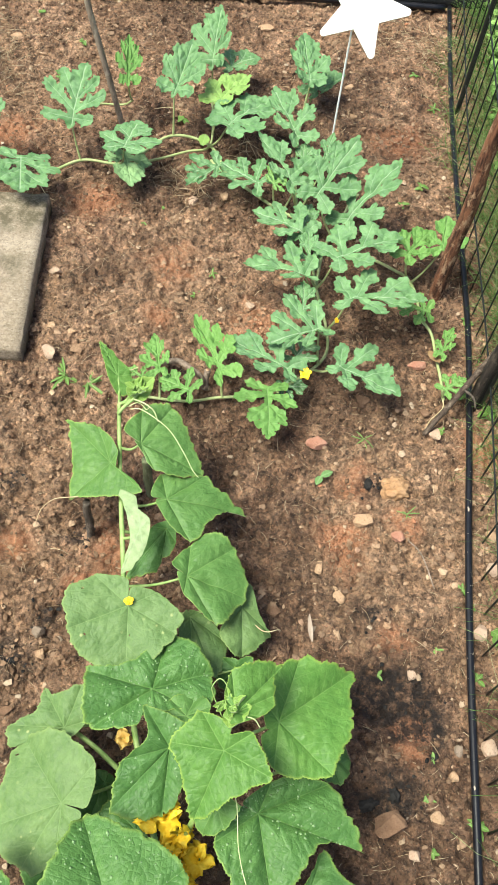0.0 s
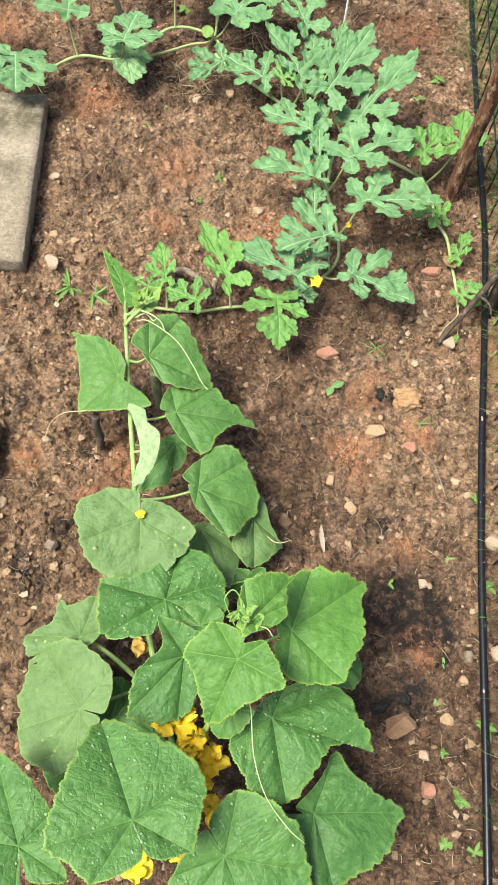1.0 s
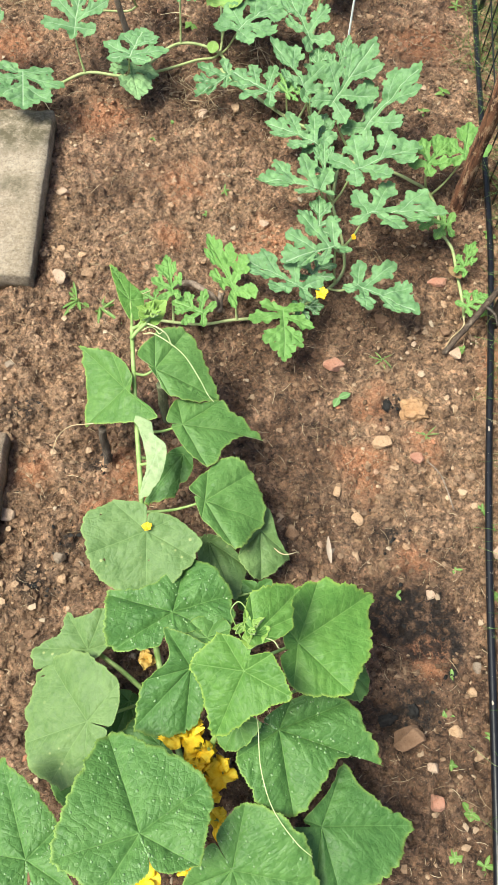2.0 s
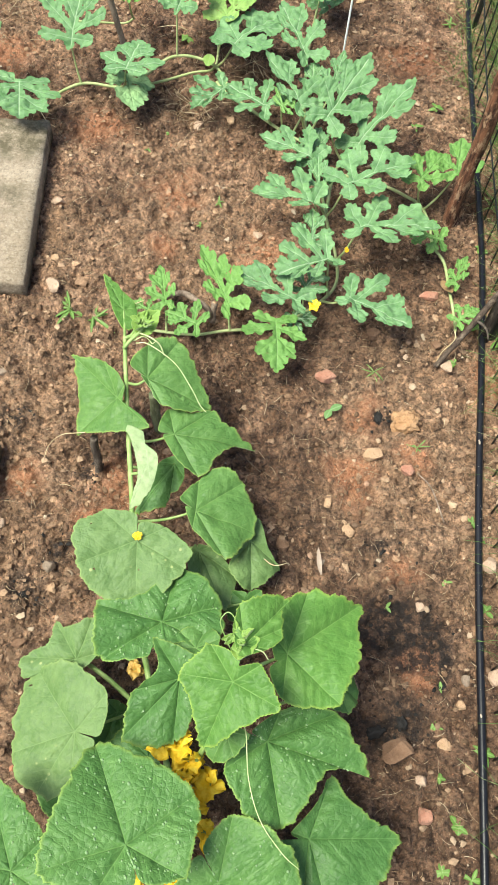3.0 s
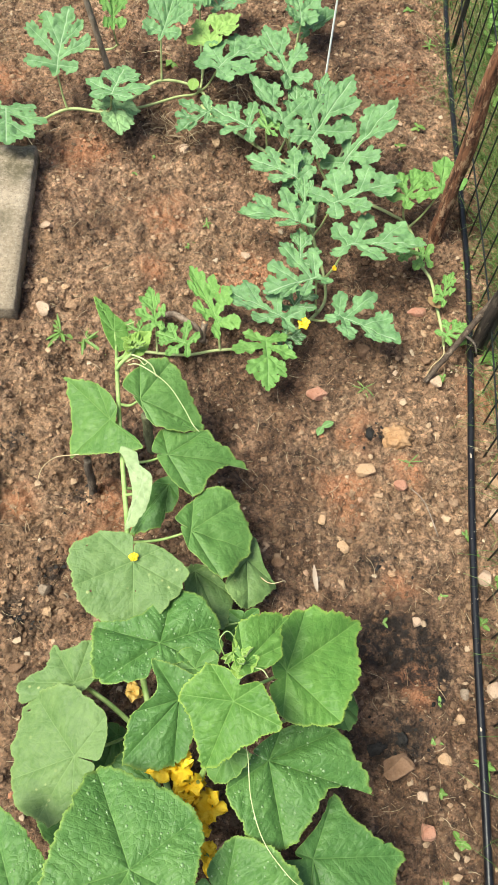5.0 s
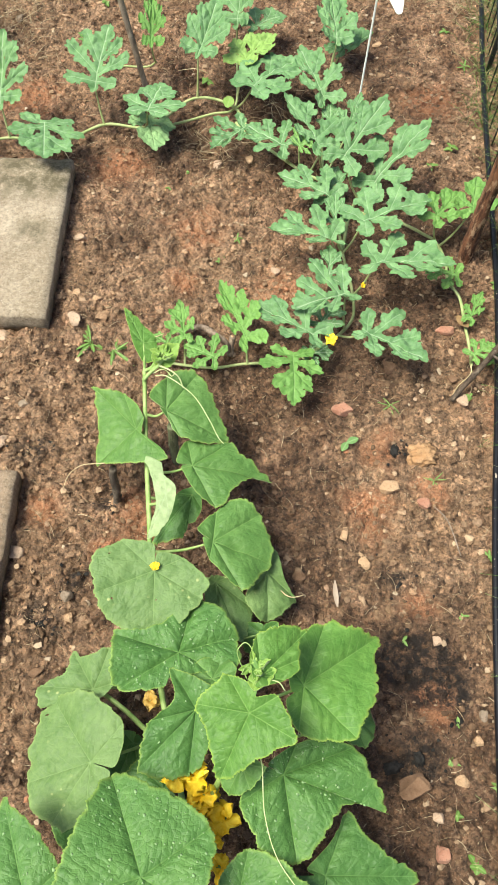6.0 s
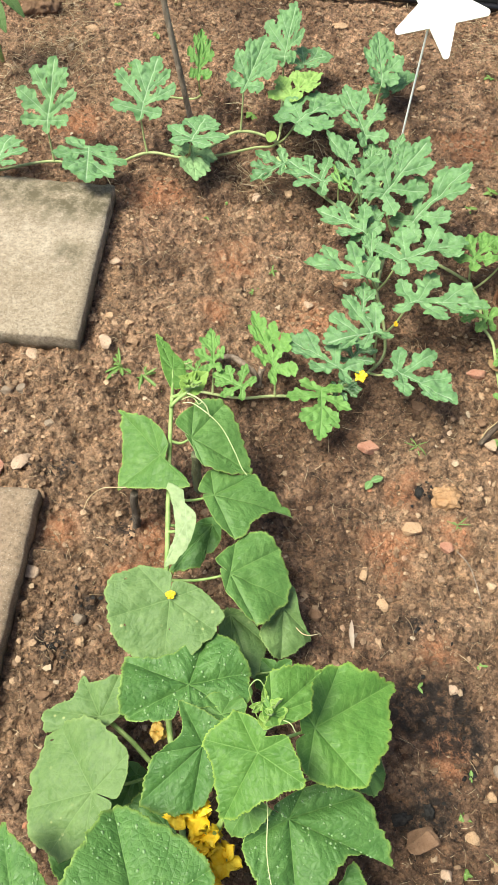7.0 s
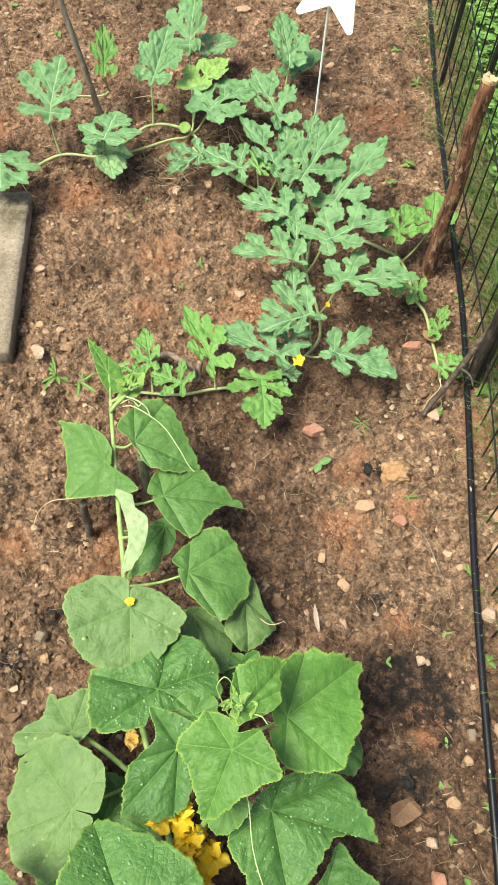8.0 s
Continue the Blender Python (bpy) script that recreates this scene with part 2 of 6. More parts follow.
GRASS = bits_material("grass_blades", ((0.0, (0.05, 0.12, 0.022)), (0.55, (0.12, 0.235, 0.05)), (0.85, (0.22, 0.32, 0.11)), (1.0, (0.40, 0.36, 0.22))), 0.5)
CLOVER = bits_material("clover", ((0.0, (0.10, 0.22, 0.042)), (1.0, (0.25, 0.42, 0.11))), 0.5)
TAN_STONE = stone_material("tan_stone", (0.40, 0.25, 0.148), (0.52, 0.345, 0.220))
PINK_STONE = stone_material("pink_stone", (0.41, 0.275, 0.195), (0.53, 0.385, 0.285))
RED_STONE = stone_material("red_stone", (0.33, 0.145, 0.095), (0.46, 0.25, 0.18))
GREY_STONE = stone_material("grey_stone", (0.20, 0.15, 0.11), (0.33, 0.25, 0.19))
BROWN_STONE = stone_material("brown_stone", (0.15, 0.085, 0.05), (0.24, 0.14, 0.09))
CUCUMBER = leaf_material("cucumber_leaf", (0.082, 0.190, 0.045), (0.130, 0.258, 0.070), (0.20, 0.34, 0.11), (0.38, 0.52, 0.13), 0.45, 0.22, 0.52)
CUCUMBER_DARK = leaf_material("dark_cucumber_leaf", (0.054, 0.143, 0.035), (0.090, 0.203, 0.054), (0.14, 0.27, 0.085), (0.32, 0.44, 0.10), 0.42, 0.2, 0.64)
CUCUMBER_QUILT = leaf_material("quilted_cucumber_leaf", (0.067, 0.168, 0.042), (0.108, 0.232, 0.062), (0.16, 0.30, 0.09), (0.33, 0.47, 0.11), 0.42, 0.2, 0.72)
CUCUMBER_OLD = leaf_material("old_cucumber_leaf", (0.107, 0.195, 0.061), (0.163, 0.262, 0.094), (0.22, 0.33, 0.13), (0.30, 0.41, 0.14), 0.5, 0.2, 0.55, specks=0.8)
CUCUMBER_NEW = leaf_material("young_cucumber_leaf", (0.078, 0.196, 0.037), (0.124, 0.262, 0.056), (0.22, 0.39, 0.11), (0.42, 0.56, 0.11), 0.45, 0.26, 0.60)
# lit copy of CUCUMBER_NEW: stronger light on one leaf put into its colour
CUCUMBER_LIT = leaf_material("lit_young_cucumber_leaf", (0.094, 0.232, 0.044), (0.152, 0.310, 0.066), (0.24, 0.42, 0.12), (0.44, 0.58, 0.12), 0.45, 0.26, 0.50)
CUCUMBER_BUD = leaf_material("cucumber_bud", (0.20, 0.36, 0.07), (0.30, 0.47, 0.11), (0.36, 0.52, 0.18), (0.44, 0.58, 0.16), 0.55, 0.3, 0.3)
CUCUMBER_BACK = leaf_material("cucumber_leaf_back", (0.332, 0.439, 0.214), (0.417, 0.514, 0.278), (0.42, 0.52, 0.30), (0.34, 0.48, 0.20), 0.65, 0.2, 0.2)
MELON = leaf_material("melon_leaf", (0.084, 0.202, 0.069), (0.178, 0.348, 0.132), (0.50, 0.62, 0.42), (0.17, 0.32, 0.12), 0.58, 0.20, 0.40, 0.26, 0.55, 0.10, 1.15)
MELON_NEW = leaf_material("young_melon_leaf", (0.118, 0.268, 0.060), (0.187, 0.364, 0.094), (0.30, 0.45, 0.18), (0.23, 0.40, 0.10), 0.55, 0.25, 0.28)
MELON_PALE = leaf_material("yellowing_melon_leaf", (0.225, 0.385, 0.095), (0.305, 0.465, 0.140), (0.36, 0.48, 0.20), (0.35, 0.48, 0.12), 0.55, 0.25, 0.25)
MELON_BACK = leaf_material("melon_leaf_back", (0.193, 0.342, 0.150), (0.268, 0.417, 0.193), (0.36, 0.50, 0.26), (0.22, 0.36, 0.14), 0.7, 0.2, 0.2)
WEED = leaf_material("weed_leaf", (0.12, 0.235, 0.045), (0.19, 0.32, 0.08), (0.26, 0.38, 0.14), (0.24, 0.38, 0.10))
STEM = stem_material("green_stem", (0.18, 0.30, 0.075), (0.32, 0.43, 0.16))
MELON_STEM = stem_material("melon_stem", (0.27, 0.34, 0.13), (0.42, 0.47, 0.22))
TENDRIL = stem_material("tendril", (0.42, 0.50, 0.22), (0.60, 0.62, 0.36))
DRY_TENDRIL = stem_material("dry_tendril", (0.48, 0.36, 0.20), (0.60, 0.50, 0.32))
PETAL = stem_material("yellow_petal", (0.90, 0.56, 0.012), (0.95, 0.70, 0.06), 90)
WILTED = stem_material("wilted_petal", (0.46, 0.26, 0.05), (0.60, 0.40, 0.12), 90)
BARK = bark_material("red_brown_bark", (0.030, 0.013, 0.009), (0.23, 0.100, 0.055), (0.46, 0.29, 0.18))
GREY_BARK = bark_material("grey_bark", (0.14, 0.108, 0.082), (0.28, 0.22, 0.17), (0.36, 0.30, 0.235))
DARK_WOOD = bark_material("dark_wood", (0.05, 0.038, 0.03), (0.11, 0.088, 0.07), (0.18, 0.145, 0.115))
OLD_STICK = bark_material("old_stick", (0.040, 0.026, 0.019), (0.105, 0.075, 0.056), (0.20, 0.155, 0.115))
CHARRED = bark_material("blackened_wood", (0.012, 0.010, 0.009), (0.045, 0.034, 0.027), (0.10, 0.078, 0.06))
MOSSY = bark_material("mossy_wood", (0.085, 0.095, 0.055), (0.17, 0.19, 0.105), (0.24, 0.25, 0.16))
CUT_WOOD = stem_material("cut_wood", (0.46, 0.25, 0.13), (0.66, 0.44, 0.27), 200)
PAVER = concrete_material("weathered_concrete", (0.305, 0.242, 0.182), (0.385, 0.318, 0.248), (0.24, 0.186, 0.132))
PAVER_BROWN = concrete_material("brown_concrete", (0.25, 0.178, 0.125), (0.30, 0.222, 0.160), (0.20, 0.14, 0.095))
HOSE = plain_material("black_hose_plastic", (0.006, 0.006, 0.009), 0.32, 0.45, (0.016, 0.015, 0.016))
HOSE_DUST = plain_material("mud_specks", (0.40, 0.33, 0.26), 0.9, 0.2)
WIRE = plain_material("black_coated_wire", (0.010, 0.012, 0.011), 0.45, 0.4, (0.022, 0.025, 0.022))
WHITE = plain_material("white_painted_metal", (0.90, 0.89, 0.86), 0.45, 0.4, (0.84, 0.84, 0.82))
EDGING = plain_material("black_edging", (0.014, 0.014, 0.015), 0.55, 0.35, (0.035, 0.032, 0.028))
DRIED = plain_material("brown_dried_leaf", (0.24, 0.15, 0.075), 0.8, 0.2, (0.36, 0.25, 0.14))
WATER = drop_material()


# ---- mesh helpers ----
PLACE = {}


def surface(name, verts, faces, mats, index=None, values=None, smooth=True):
    """A mesh from arrays; values: point attributes by name."""
    me = bpy.data.meshes.new(name)
    me.from_pydata([tuple(map(float, v)) for v in verts], [], faces)
    for m in mats:
        me.materials.append(m)
    if index is not None:
        me.polygons.foreach_set("material_index", index)
    me.polygons.foreach_set("use_smooth", [smooth] * len(me.polygons))
    for key, v in (values or {}).items():
        me.attributes.new(key, "FLOAT", "POINT").data.foreach_set("value", np.asarray(v, dtype=np.float32))
    me.update()
    return me


def thing(name, x, y, z=0.0, label="", category="", group="", kind="", data=None):
    """A top-level thing: an Empty at its base, or a mesh."""
    ob = new(name, data)
    PLACE[ob] = pose(x, y, z)
    ob.matrix_basis = PLACE[ob]
    return tagged(ob, label, category, group, kind)


def part(name, data, parent, label="", m=None, kind=""):
    """A mesh under a thing or a part; m: its pose in the world."""
    ob = new(name, data)
    PLACE[ob] = m or Matrix.Identity(4)
    ob.parent = parent
    ob.matrix_basis = PLACE[parent].inverted() @ PLACE[ob]
    return tagged(ob, label, kind=kind)


def spline(points, steps=8):
    """Points on a Catmull-Rom curve through the given ones."""
    p = np.array(points, dtype=float)
    p = np.vstack([2 * p[0] - p[1], p, 2 * p[-1] - p[-2]])
    out = []
    for i in range(1, len(p) - 2):
        for t in np.linspace(0, 1, steps, endpoint=False):
            a, b, c, d = p[i - 1], p[i], p[i + 1], p[i + 2]
            out.append(0.5 * (2 * b + (c - a) * t + (2 * a - 5 * b + 4 * c - d) * t * t + (3 * b - a - 3 * c + d) * t ** 3))
    out.append(p[-2])
    return np.array(out)


def tube_arrays(points, r0, r1, sides=8, steps=8, wob=0.0, rng=None):
    c = spline(points, steps) if steps > 1 else np.array(points, dtype=float)
    n = len(c)
    verts, faces = [], []
    tan = np.gradient(c, axis=0)
    side = None
    for i in range(n):
        t = tan[i] / (np.linalg.norm(tan[i]) + 1e-9)
        if side is None:
            side = np.cross(t, (0.31, 0.2, 0.93))
            if np.linalg.norm(side) < 0.1:
                side = np.cross(t, (1, 0, 0))
        side = side - t * np.dot(side, t)
        side /= np.linalg.norm(side)
        up = np.cross(t, side)
        r = r0 + (r1 - r0) * i / (n - 1)
        for k in range(sides):
            a = 2 * math.pi * k / sides
            q = r * (1 + (rng.uniform(-wob, wob) if rng else 0))
            verts.append(c[i] + q * (math.cos(a) * side + math.sin(a) * up))
    for i in range(n - 1):
        for k in range(sides):
            a, b = i * sides + k, i * sides + (k + 1) % sides
            faces.append((a, b, b + sides, a + sides))
    verts += [c[0], c[-1]]
    for k in range(sides):
        faces.append((k, len(verts) - 2, (k + 1) % sides))
        faces.append(((n - 1) * sides + k, (n - 1) * sides + (k + 1) % sides, len(verts) - 1))
    return verts, faces


def tube(name, points, r0, r1, mat, sides=8, steps=8, wob=0.0, seed=0):
    v, f = tube_arrays(points, r0, r1, sides, steps, wob, random.Random(seed))
    return surface(name, v, f, [mat])


def lattice(ix, iy, seed):
    h = (ix.astype(np.int64) * 374761393 + iy.astype(np.int64) * 668265263 + seed * 1442695041) & 0xFFFFFFFF
    h = ((h ^ (h >> 13)) * 1274126177) & 0xFFFFFFFF
    return ((h ^ (h >> 16)) & 0xFFFFFF) / float(0xFFFFFF)


def rough(x, y, scale, seed=0, octaves=1):
    """Value noise from -1 to 1."""
    x, y = np.asarray(x, float), np.asarray(y, float)
    total, amp, norm = np.zeros(np.broadcast(x, y).shape), 1.0, 0.0
    for o in range(octaves):
        px, py = x * scale + 17.3 * o + 100, y * scale - 9.1 * o + 100
        ix, iy = np.floor(px), np.floor(py)
        fx, fy = px - ix, py - iy
        fx, fy = fx * fx * (3 - 2 * fx), fy * fy * (3 - 2 * fy)
        a, b = lattice(ix, iy, seed + o), lattice(ix + 1, iy, seed + o)
        c, d = lattice(ix, iy + 1, seed + o), lattice(ix + 1, iy + 1, seed + o)
        total += amp * (((a + (b - a) * fx) * (1 - fy) + (c + (d - c) * fx) * fy) * 2 - 1)
        norm += amp
        amp, scale = amp * 0.55, scale * 2.0
    return total / norm


def hose_x(y):
    y = np.asarray(y, float)
    return 0.4195 + 0.1185 * y + 0.017 * np.exp(-((y - 1.05) / 0.42) ** 2)


def ground_z(x, y):
    """Height of the loose soil."""
    x, y = np.asarray(x, float), np.asarray(y, float)
    near = np.exp(-((x / 2.5) ** 4 + ((y - 1) / 3.0) ** 4))
    cloddy = 1 + 0.55 * np.exp(-((x + 0.24) / 0.16) ** 2 - ((y - 0.75) / 0.35) ** 4) + 0.3 * np.exp(-((x - 0.02) / 0.2) ** 2 - ((y - 1.3) / 0.25) ** 2)
    z = 0.006 * rough(x, y, 3.1, 3, 2) + 0.0075 * rough(x, y, 15, 11, 2) + cloddy * 0.0055 * rough(x, y, 24, 17, 1) + cloddy * (0.0110 * np.abs(rough(x, y, 34, 23, 2)) + 0.0095 * rough(x, y, 82, 31, 2))
    return z * near - 0.003


# ---- ground ----
def blob(x, y, cx, cy, r, seed):
    d = np.hypot(x - cx, y - cy) / r + 0.75 * rough(x, y, 24, seed, 4)
    return np.clip(1.35 - d, 0, 1)


# wet patches together with painted shade under and beside leaves: x, y, radius
DAMP_SHADE = ((0.12, 0.90, 0.13), (0.16, 0.72, 0.09), (0.36, 0.26, 0.26), (0.42, 0.10, 0.18), (0.30, 0.45, 0.11), (0.20, 0.62, 0.10), (0.32, 1.0, 0.12), (0.40, 1.15, 0.12), (0.28, 1.6, 0.22), (0.05, 1.78, 0.18), (-0.12, 1.58, 0.12), (-0.35, 1.56, 0.10), (0.0, 0.25, 0.30), (0.30, 0.12, 0.16), (0.36, 1.95, 0.16), (-0.05, 2.25, 0.2), (0.02, 0.85, 0.10), (-0.3, 1.02, 0.03), (-0.19, 1.3, 0.06), (0.53, 1.33, 0.12), (-0.15, 0.75, 0.06))


def damp_shade_at(x, y):
    """How dark the soil is from wetness and painted leaf shade, 0 to 1."""
    return np.clip(sum(blob(x, y, a, b, r, 53) for a, b, r in DAMP_SHADE), 0, 1)


def build_ground():
    fx, fy = np.concatenate([np.arange(-0.95, -0.60, 0.008), np.arange(-0.60, 0.66, 0.0036), np.arange(0.66, 1.10, 0.010)]), np.concatenate([np.arange(-0.30, 0.0, 0.008), np.arange(0.0, 2.38, 0.0036), np.arange(2.38, 2.7, 0.008)])
    far = np.array([0.06, 0.2, 0.5, 1.2, 3, 8, 20, 60])
    xs = np.concatenate([fx[0] - far[::-1], fx, fx[-1] + far])
    ys = np.concatenate([fy[0] - far[::-1], fy, fy[-1] + far])
    X, Y = np.meshgrid(xs, ys)
    Z = ground_z(X, Y)
    verts = np.stack([X, Y, Z], -1).reshape(-1, 3)
    w, h = len(xs), len(ys)
    i = (np.arange(h - 1)[:, None] * w + np.arange(w - 1)[None, :]).reshape(-1)
    faces = np.stack([i, i + 1, i + w + 1, i + w], -1)
    me = bpy.data.meshes.new("ground")
    me.vertices.add(len(verts))
    me.vertices.foreach_set("co", verts.reshape(-1))
    me.loops.add(faces.size)
    me.loops.foreach_set("vertex_index", faces.reshape(-1))
    me.polygons.add(len(faces))
    me.polygons.foreach_set("loop_start", np.arange(0, faces.size, 4))
    me.polygons.foreach_set("use_smooth", np.ones(len(faces), dtype=bool))
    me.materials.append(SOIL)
    red = sum(blob(X, Y, a, b, r, 41) for a, b, r in ((0.50, 1.74, 0.065), (0.143, 1.175, 0.06), (0.29, 0.685, 0.05), (-0.04, 1.31, 0.055), (-0.21, 1.50, 0.06), (0.32, 0.80, 0.035), (-0.11, 0.66, 0.045), (-0.42, 1.71, 0.06), (0.57, 0.88, 0.05), (0.40, 0.72, 0.03), (0.37, 0.36, 0.03), (-0.15, 0.60, 0.03), (-0.06, 1.18, 0.035), (-0.27, 0.67, 0.035), (0.36, 0.53, 0.03)))
    char = sum(blob(X, Y, a, b, r, 47) for a, b, r in ((0.344, 0.80, 0.025), (0.300, 0.425, 0.05), (0.335, 0.418, 0.06), (0.385, 0.405, 0.055), (0.300, 0.272, 0.042), (0.345, 0.285, 0.035), (0.40, 0.335, 0.022), (0.33, 0.56, 0.022), (-0.243, 0.47, 0.03), (-0.196, 0.545, 0.02), (-0.16, 0.68, 0.02), (-0.30, 0.78, 0.03), (-0.19, 0.36, 0.03)))
    damp_shade = damp_shade_at(X, Y)
    dry = sum(blob(X, Y, a, b, r, 59) for a, b, r in ((0.42, 0.75, 0.16), (0.44, 0.55, 0.10), (0.40, 0.95, 0.08), (0.0, 1.25, 0.20), (-0.30, 0.55, 0.12), (-0.33, 0.92, 0.10), (-0.25, 0.3, 0.08), (0.52, 1.65, 0.14), (-0.45, 1.95, 0.2), (-0.28, 0.76, 0.16), (-0.16, 0.95, 0.14), (-0.26, 0.50, 0.14), (-0.42, 0.92, 0.16), (-0.25, 1.2, 0.12), (0.30, 0.62, 0.12), (0.36, 0.86, 0.10)))
    turf = np.clip((X - hose_x(Y) - 0.06) / 0.05 + 0.8 * rough(X, Y, 30, 61, 2), 0, 1) * np.clip((Y - 0.55) / 0.5, 0.25, 1) + np.clip((Y - 2.34) / 0.03, 0, 1)
    for key, v in (("red", red), ("char", char), ("damp_shade", damp_shade), ("dry", dry), ("turf", turf)):
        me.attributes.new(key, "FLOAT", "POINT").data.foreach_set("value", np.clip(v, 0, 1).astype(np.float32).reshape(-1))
    me.update()
    me.validate()
    tagged(new("ground", me), "reddish brown loose garden soil, patchy with dry and damp clods", "soil", kind="structure")


build_ground()
ICO = [Vector(v).normalized() for v in ((0, 0, 1), (0.894, 0, 0.447), (0.276, 0.851, 0.447), (-0.724, 0.526, 0.447), (-0.724, -0.526, 0.447), (0.276, -0.851, 0.447), (0.724, 0.526, -0.447), (-0.276, 0.851, -0.447), (-0.894, 0, -0.447), (-0.276, -0.851, -0.447), (0.724, -0.526, -0.447), (0, 0, -1))]
ICO_FACES = [(0, 1, 2), (0, 2, 3), (0, 3, 4), (0, 4, 5), (0, 5, 1), (1, 6, 2), (2, 7, 3), (3, 8, 4), (4, 9, 5), (5, 10, 1), (6, 7, 2), (7, 8, 3), (8, 9, 4), (9, 10, 5), (10, 6, 1), (11, 7, 6), (11, 8, 7), (11, 9, 8), (11, 10, 9), (11, 6, 10)]


def scatter_bits(name, xy, sizes, mat, label, category, seed, flat=0.6, sink=0.25, smooth=False):
    """Many loose lumps of soil or stone in one mesh."""
    g = np.random.default_rng(seed)
    base, tri = np.array(ICO), np.array(ICO_FACES)
    n = len(xy)
    jit = 1 + g.uniform(-0.48, 0.36, (n, 12, 1))
    s = np.stack([g.uniform(0.7, 1.25, n), g.uniform(0.7, 1.25, n), flat * g.uniform(0.7, 1.2, n)], -1) * sizes[:, None]
    v = base[None] * jit * s[:, None, :]
    a = g.uniform(0, 2 * math.pi, n)
    ca, sa = np.cos(a)[:, None], np.sin(a)[:, None]
    x = v[..., 0] * ca - v[..., 1] * sa + xy[:, :1]
    y = v[..., 0] * sa + v[..., 1] * ca + xy[:, 1:]
    z = v[..., 2] + (ground_z(xy[:, 0], xy[:, 1]) + s[:, 2] * (1 - 2 * sink))[:, None]
    verts = np.stack([x, y, z], -1).reshape(-1, 3)
    faces = (tri[None] + 12 * np.arange(n)[:, None, None]).reshape(-1, 3)
    me = surface(name, verts, faces.tolist(), [mat], None, {"damp_shade": np.repeat(damp_shade_at(xy[:, 0], xy[:, 1]), 12)}, smooth)
    tagged(new(name, me), label, category, kind="stuff")


def bed_points(n, g, density=None, bare=True):
    """Random places on the bed, clear of the slabs."""
    out = []
    while len(out) < n:
        x, y = g.uniform(-0.75, 0.80), g.uniform(-0.15, 2.32)
        if x > hose_x(y) + 0.12 or (x < -0.30 and (1.035 < y < 1.475 or 0.28 < y < 0.725)):
            continue
        if bare and any(math.hypot(x - a, y - b) < r for a, b, r in ((0.30, 0.425, 0.045), (0.34, 0.42, 0.055), (0.39, 0.405, 0.045), (0.30, 0.27, 0.035), (0.345, 0.285, 0.03))):
            continue
        if density and g.random() > density(x, y):
            continue
        out.append((x, y))
    return np.array(out)


def scatter_all():
    g = np.random.default_rng(5)
    def loose(x, y):
        return 0.30 + 0.70 * float(np.clip(0.5 + rough(x, y, 9, 71, 2) + (0.4 if x < -0.1 and 0.4 < y < 1.0 else 0), 0, 1))

    def stony(x, y):
        return 0.25 + 0.75 * float(np.clip(0.4 + 0.9 * rough(x, y, 5, 77, 2) + (0.5 if x > 0.22 or y < 0.5 else -0.15), 0, 1))

    scatter_bits("soil_crumbs", bed_points(24000, g, loose), 0.0009 + 0.0058 * g.random(24000) ** 3.4, CRUMB, "loose brown crumbs of garden soil", "soil", 8, 0.55, 0.38)
    scatter_bits("soil_clods", bed_points(700, g, loose), 0.0035 + 0.0060 * g.random(700) ** 2.4, CRUMB, "small broken clods of reddish brown soil", "soil", 11, 0.45, 0.48)
    scatter_bits("gravel", bed_points(7200, g, stony), 0.0011 + 0.0060 * g.random(7200) ** 3.2, GRAVEL, "small tan and pinkish pebbles in the soil", "gravel", 9, 0.55, 0.30)
    c = [(0.495, 1.744, 0.028), (0.143, 1.170, 0.026), (0.285, 0.690, 0.018), (-0.21, 1.50, 0.025)]
    p = np.array([(a + g.normal(0, r), b + g.normal(0, r * 0.8)) for a, b, r in c for _ in range(80)])
    scatter_bits("clay_crumbs", p, 0.0008 + 0.0038 * g.random(len(p)) ** 2, CLAY, "orange-red crumbs of clay", "clay", 12, 0.6, 0.4, True)
    c = [(0.344, 0.80, 0.02), (0.335, 0.425, 0.05), (0.385, 0.40, 0.04), (0.303, 0.262, 0.03), (0.348, 0.297, 0.03), (0.33, 0.56, 0.02), (-0.243, 0.47, 0.03), (-0.196, 0.545, 0.02), (-0.30, 0.78, 0.025), (-0.16, 0.68, 0.02)]
    p = np.array([(a + g.normal(0, r), b + g.normal(0, r)) for a, b, r in c for _ in range(16)])
    scatter_bits("charcoal_bits", p, 0.0010 + 0.0036 * g.random(len(p)) ** 2, CHARCOAL, "black charred wood crumbs on the soil", "charcoal", 10, 0.6, 0.2)


scatter_all()


def fibres(name, spots, mat, label, category, seed, kind="stuff"):
    """Thin bent stalks in one mesh; spots: x, y, heading, length, rise, radius."""
    g = random.Random(seed)
    verts, faces = [], []
    for x, y, a, l, rise, r in spots:
        z = float(ground_z(x, y)) + r
        bend = g.uniform(-0.6, 0.6)
        pts = []
        for k in range(4):
            t = k / 3
            pts.append((x + l * t * math.cos(a + bend * t), y + l * t * math.sin(a + bend * t), z + rise * t * (1.6 - 0.6 * t) + (0.0015 if k in (1, 2) else 0)))
        v, f = tube_arrays(pts, r, r * 0.45, 3, 1)
        o = len(verts)
        verts += v
        faces += [tuple(i + o for i in q) for q in f]
    tagged(new(name, surface(name, verts, faces, [mat])), label, category, kind=kind)


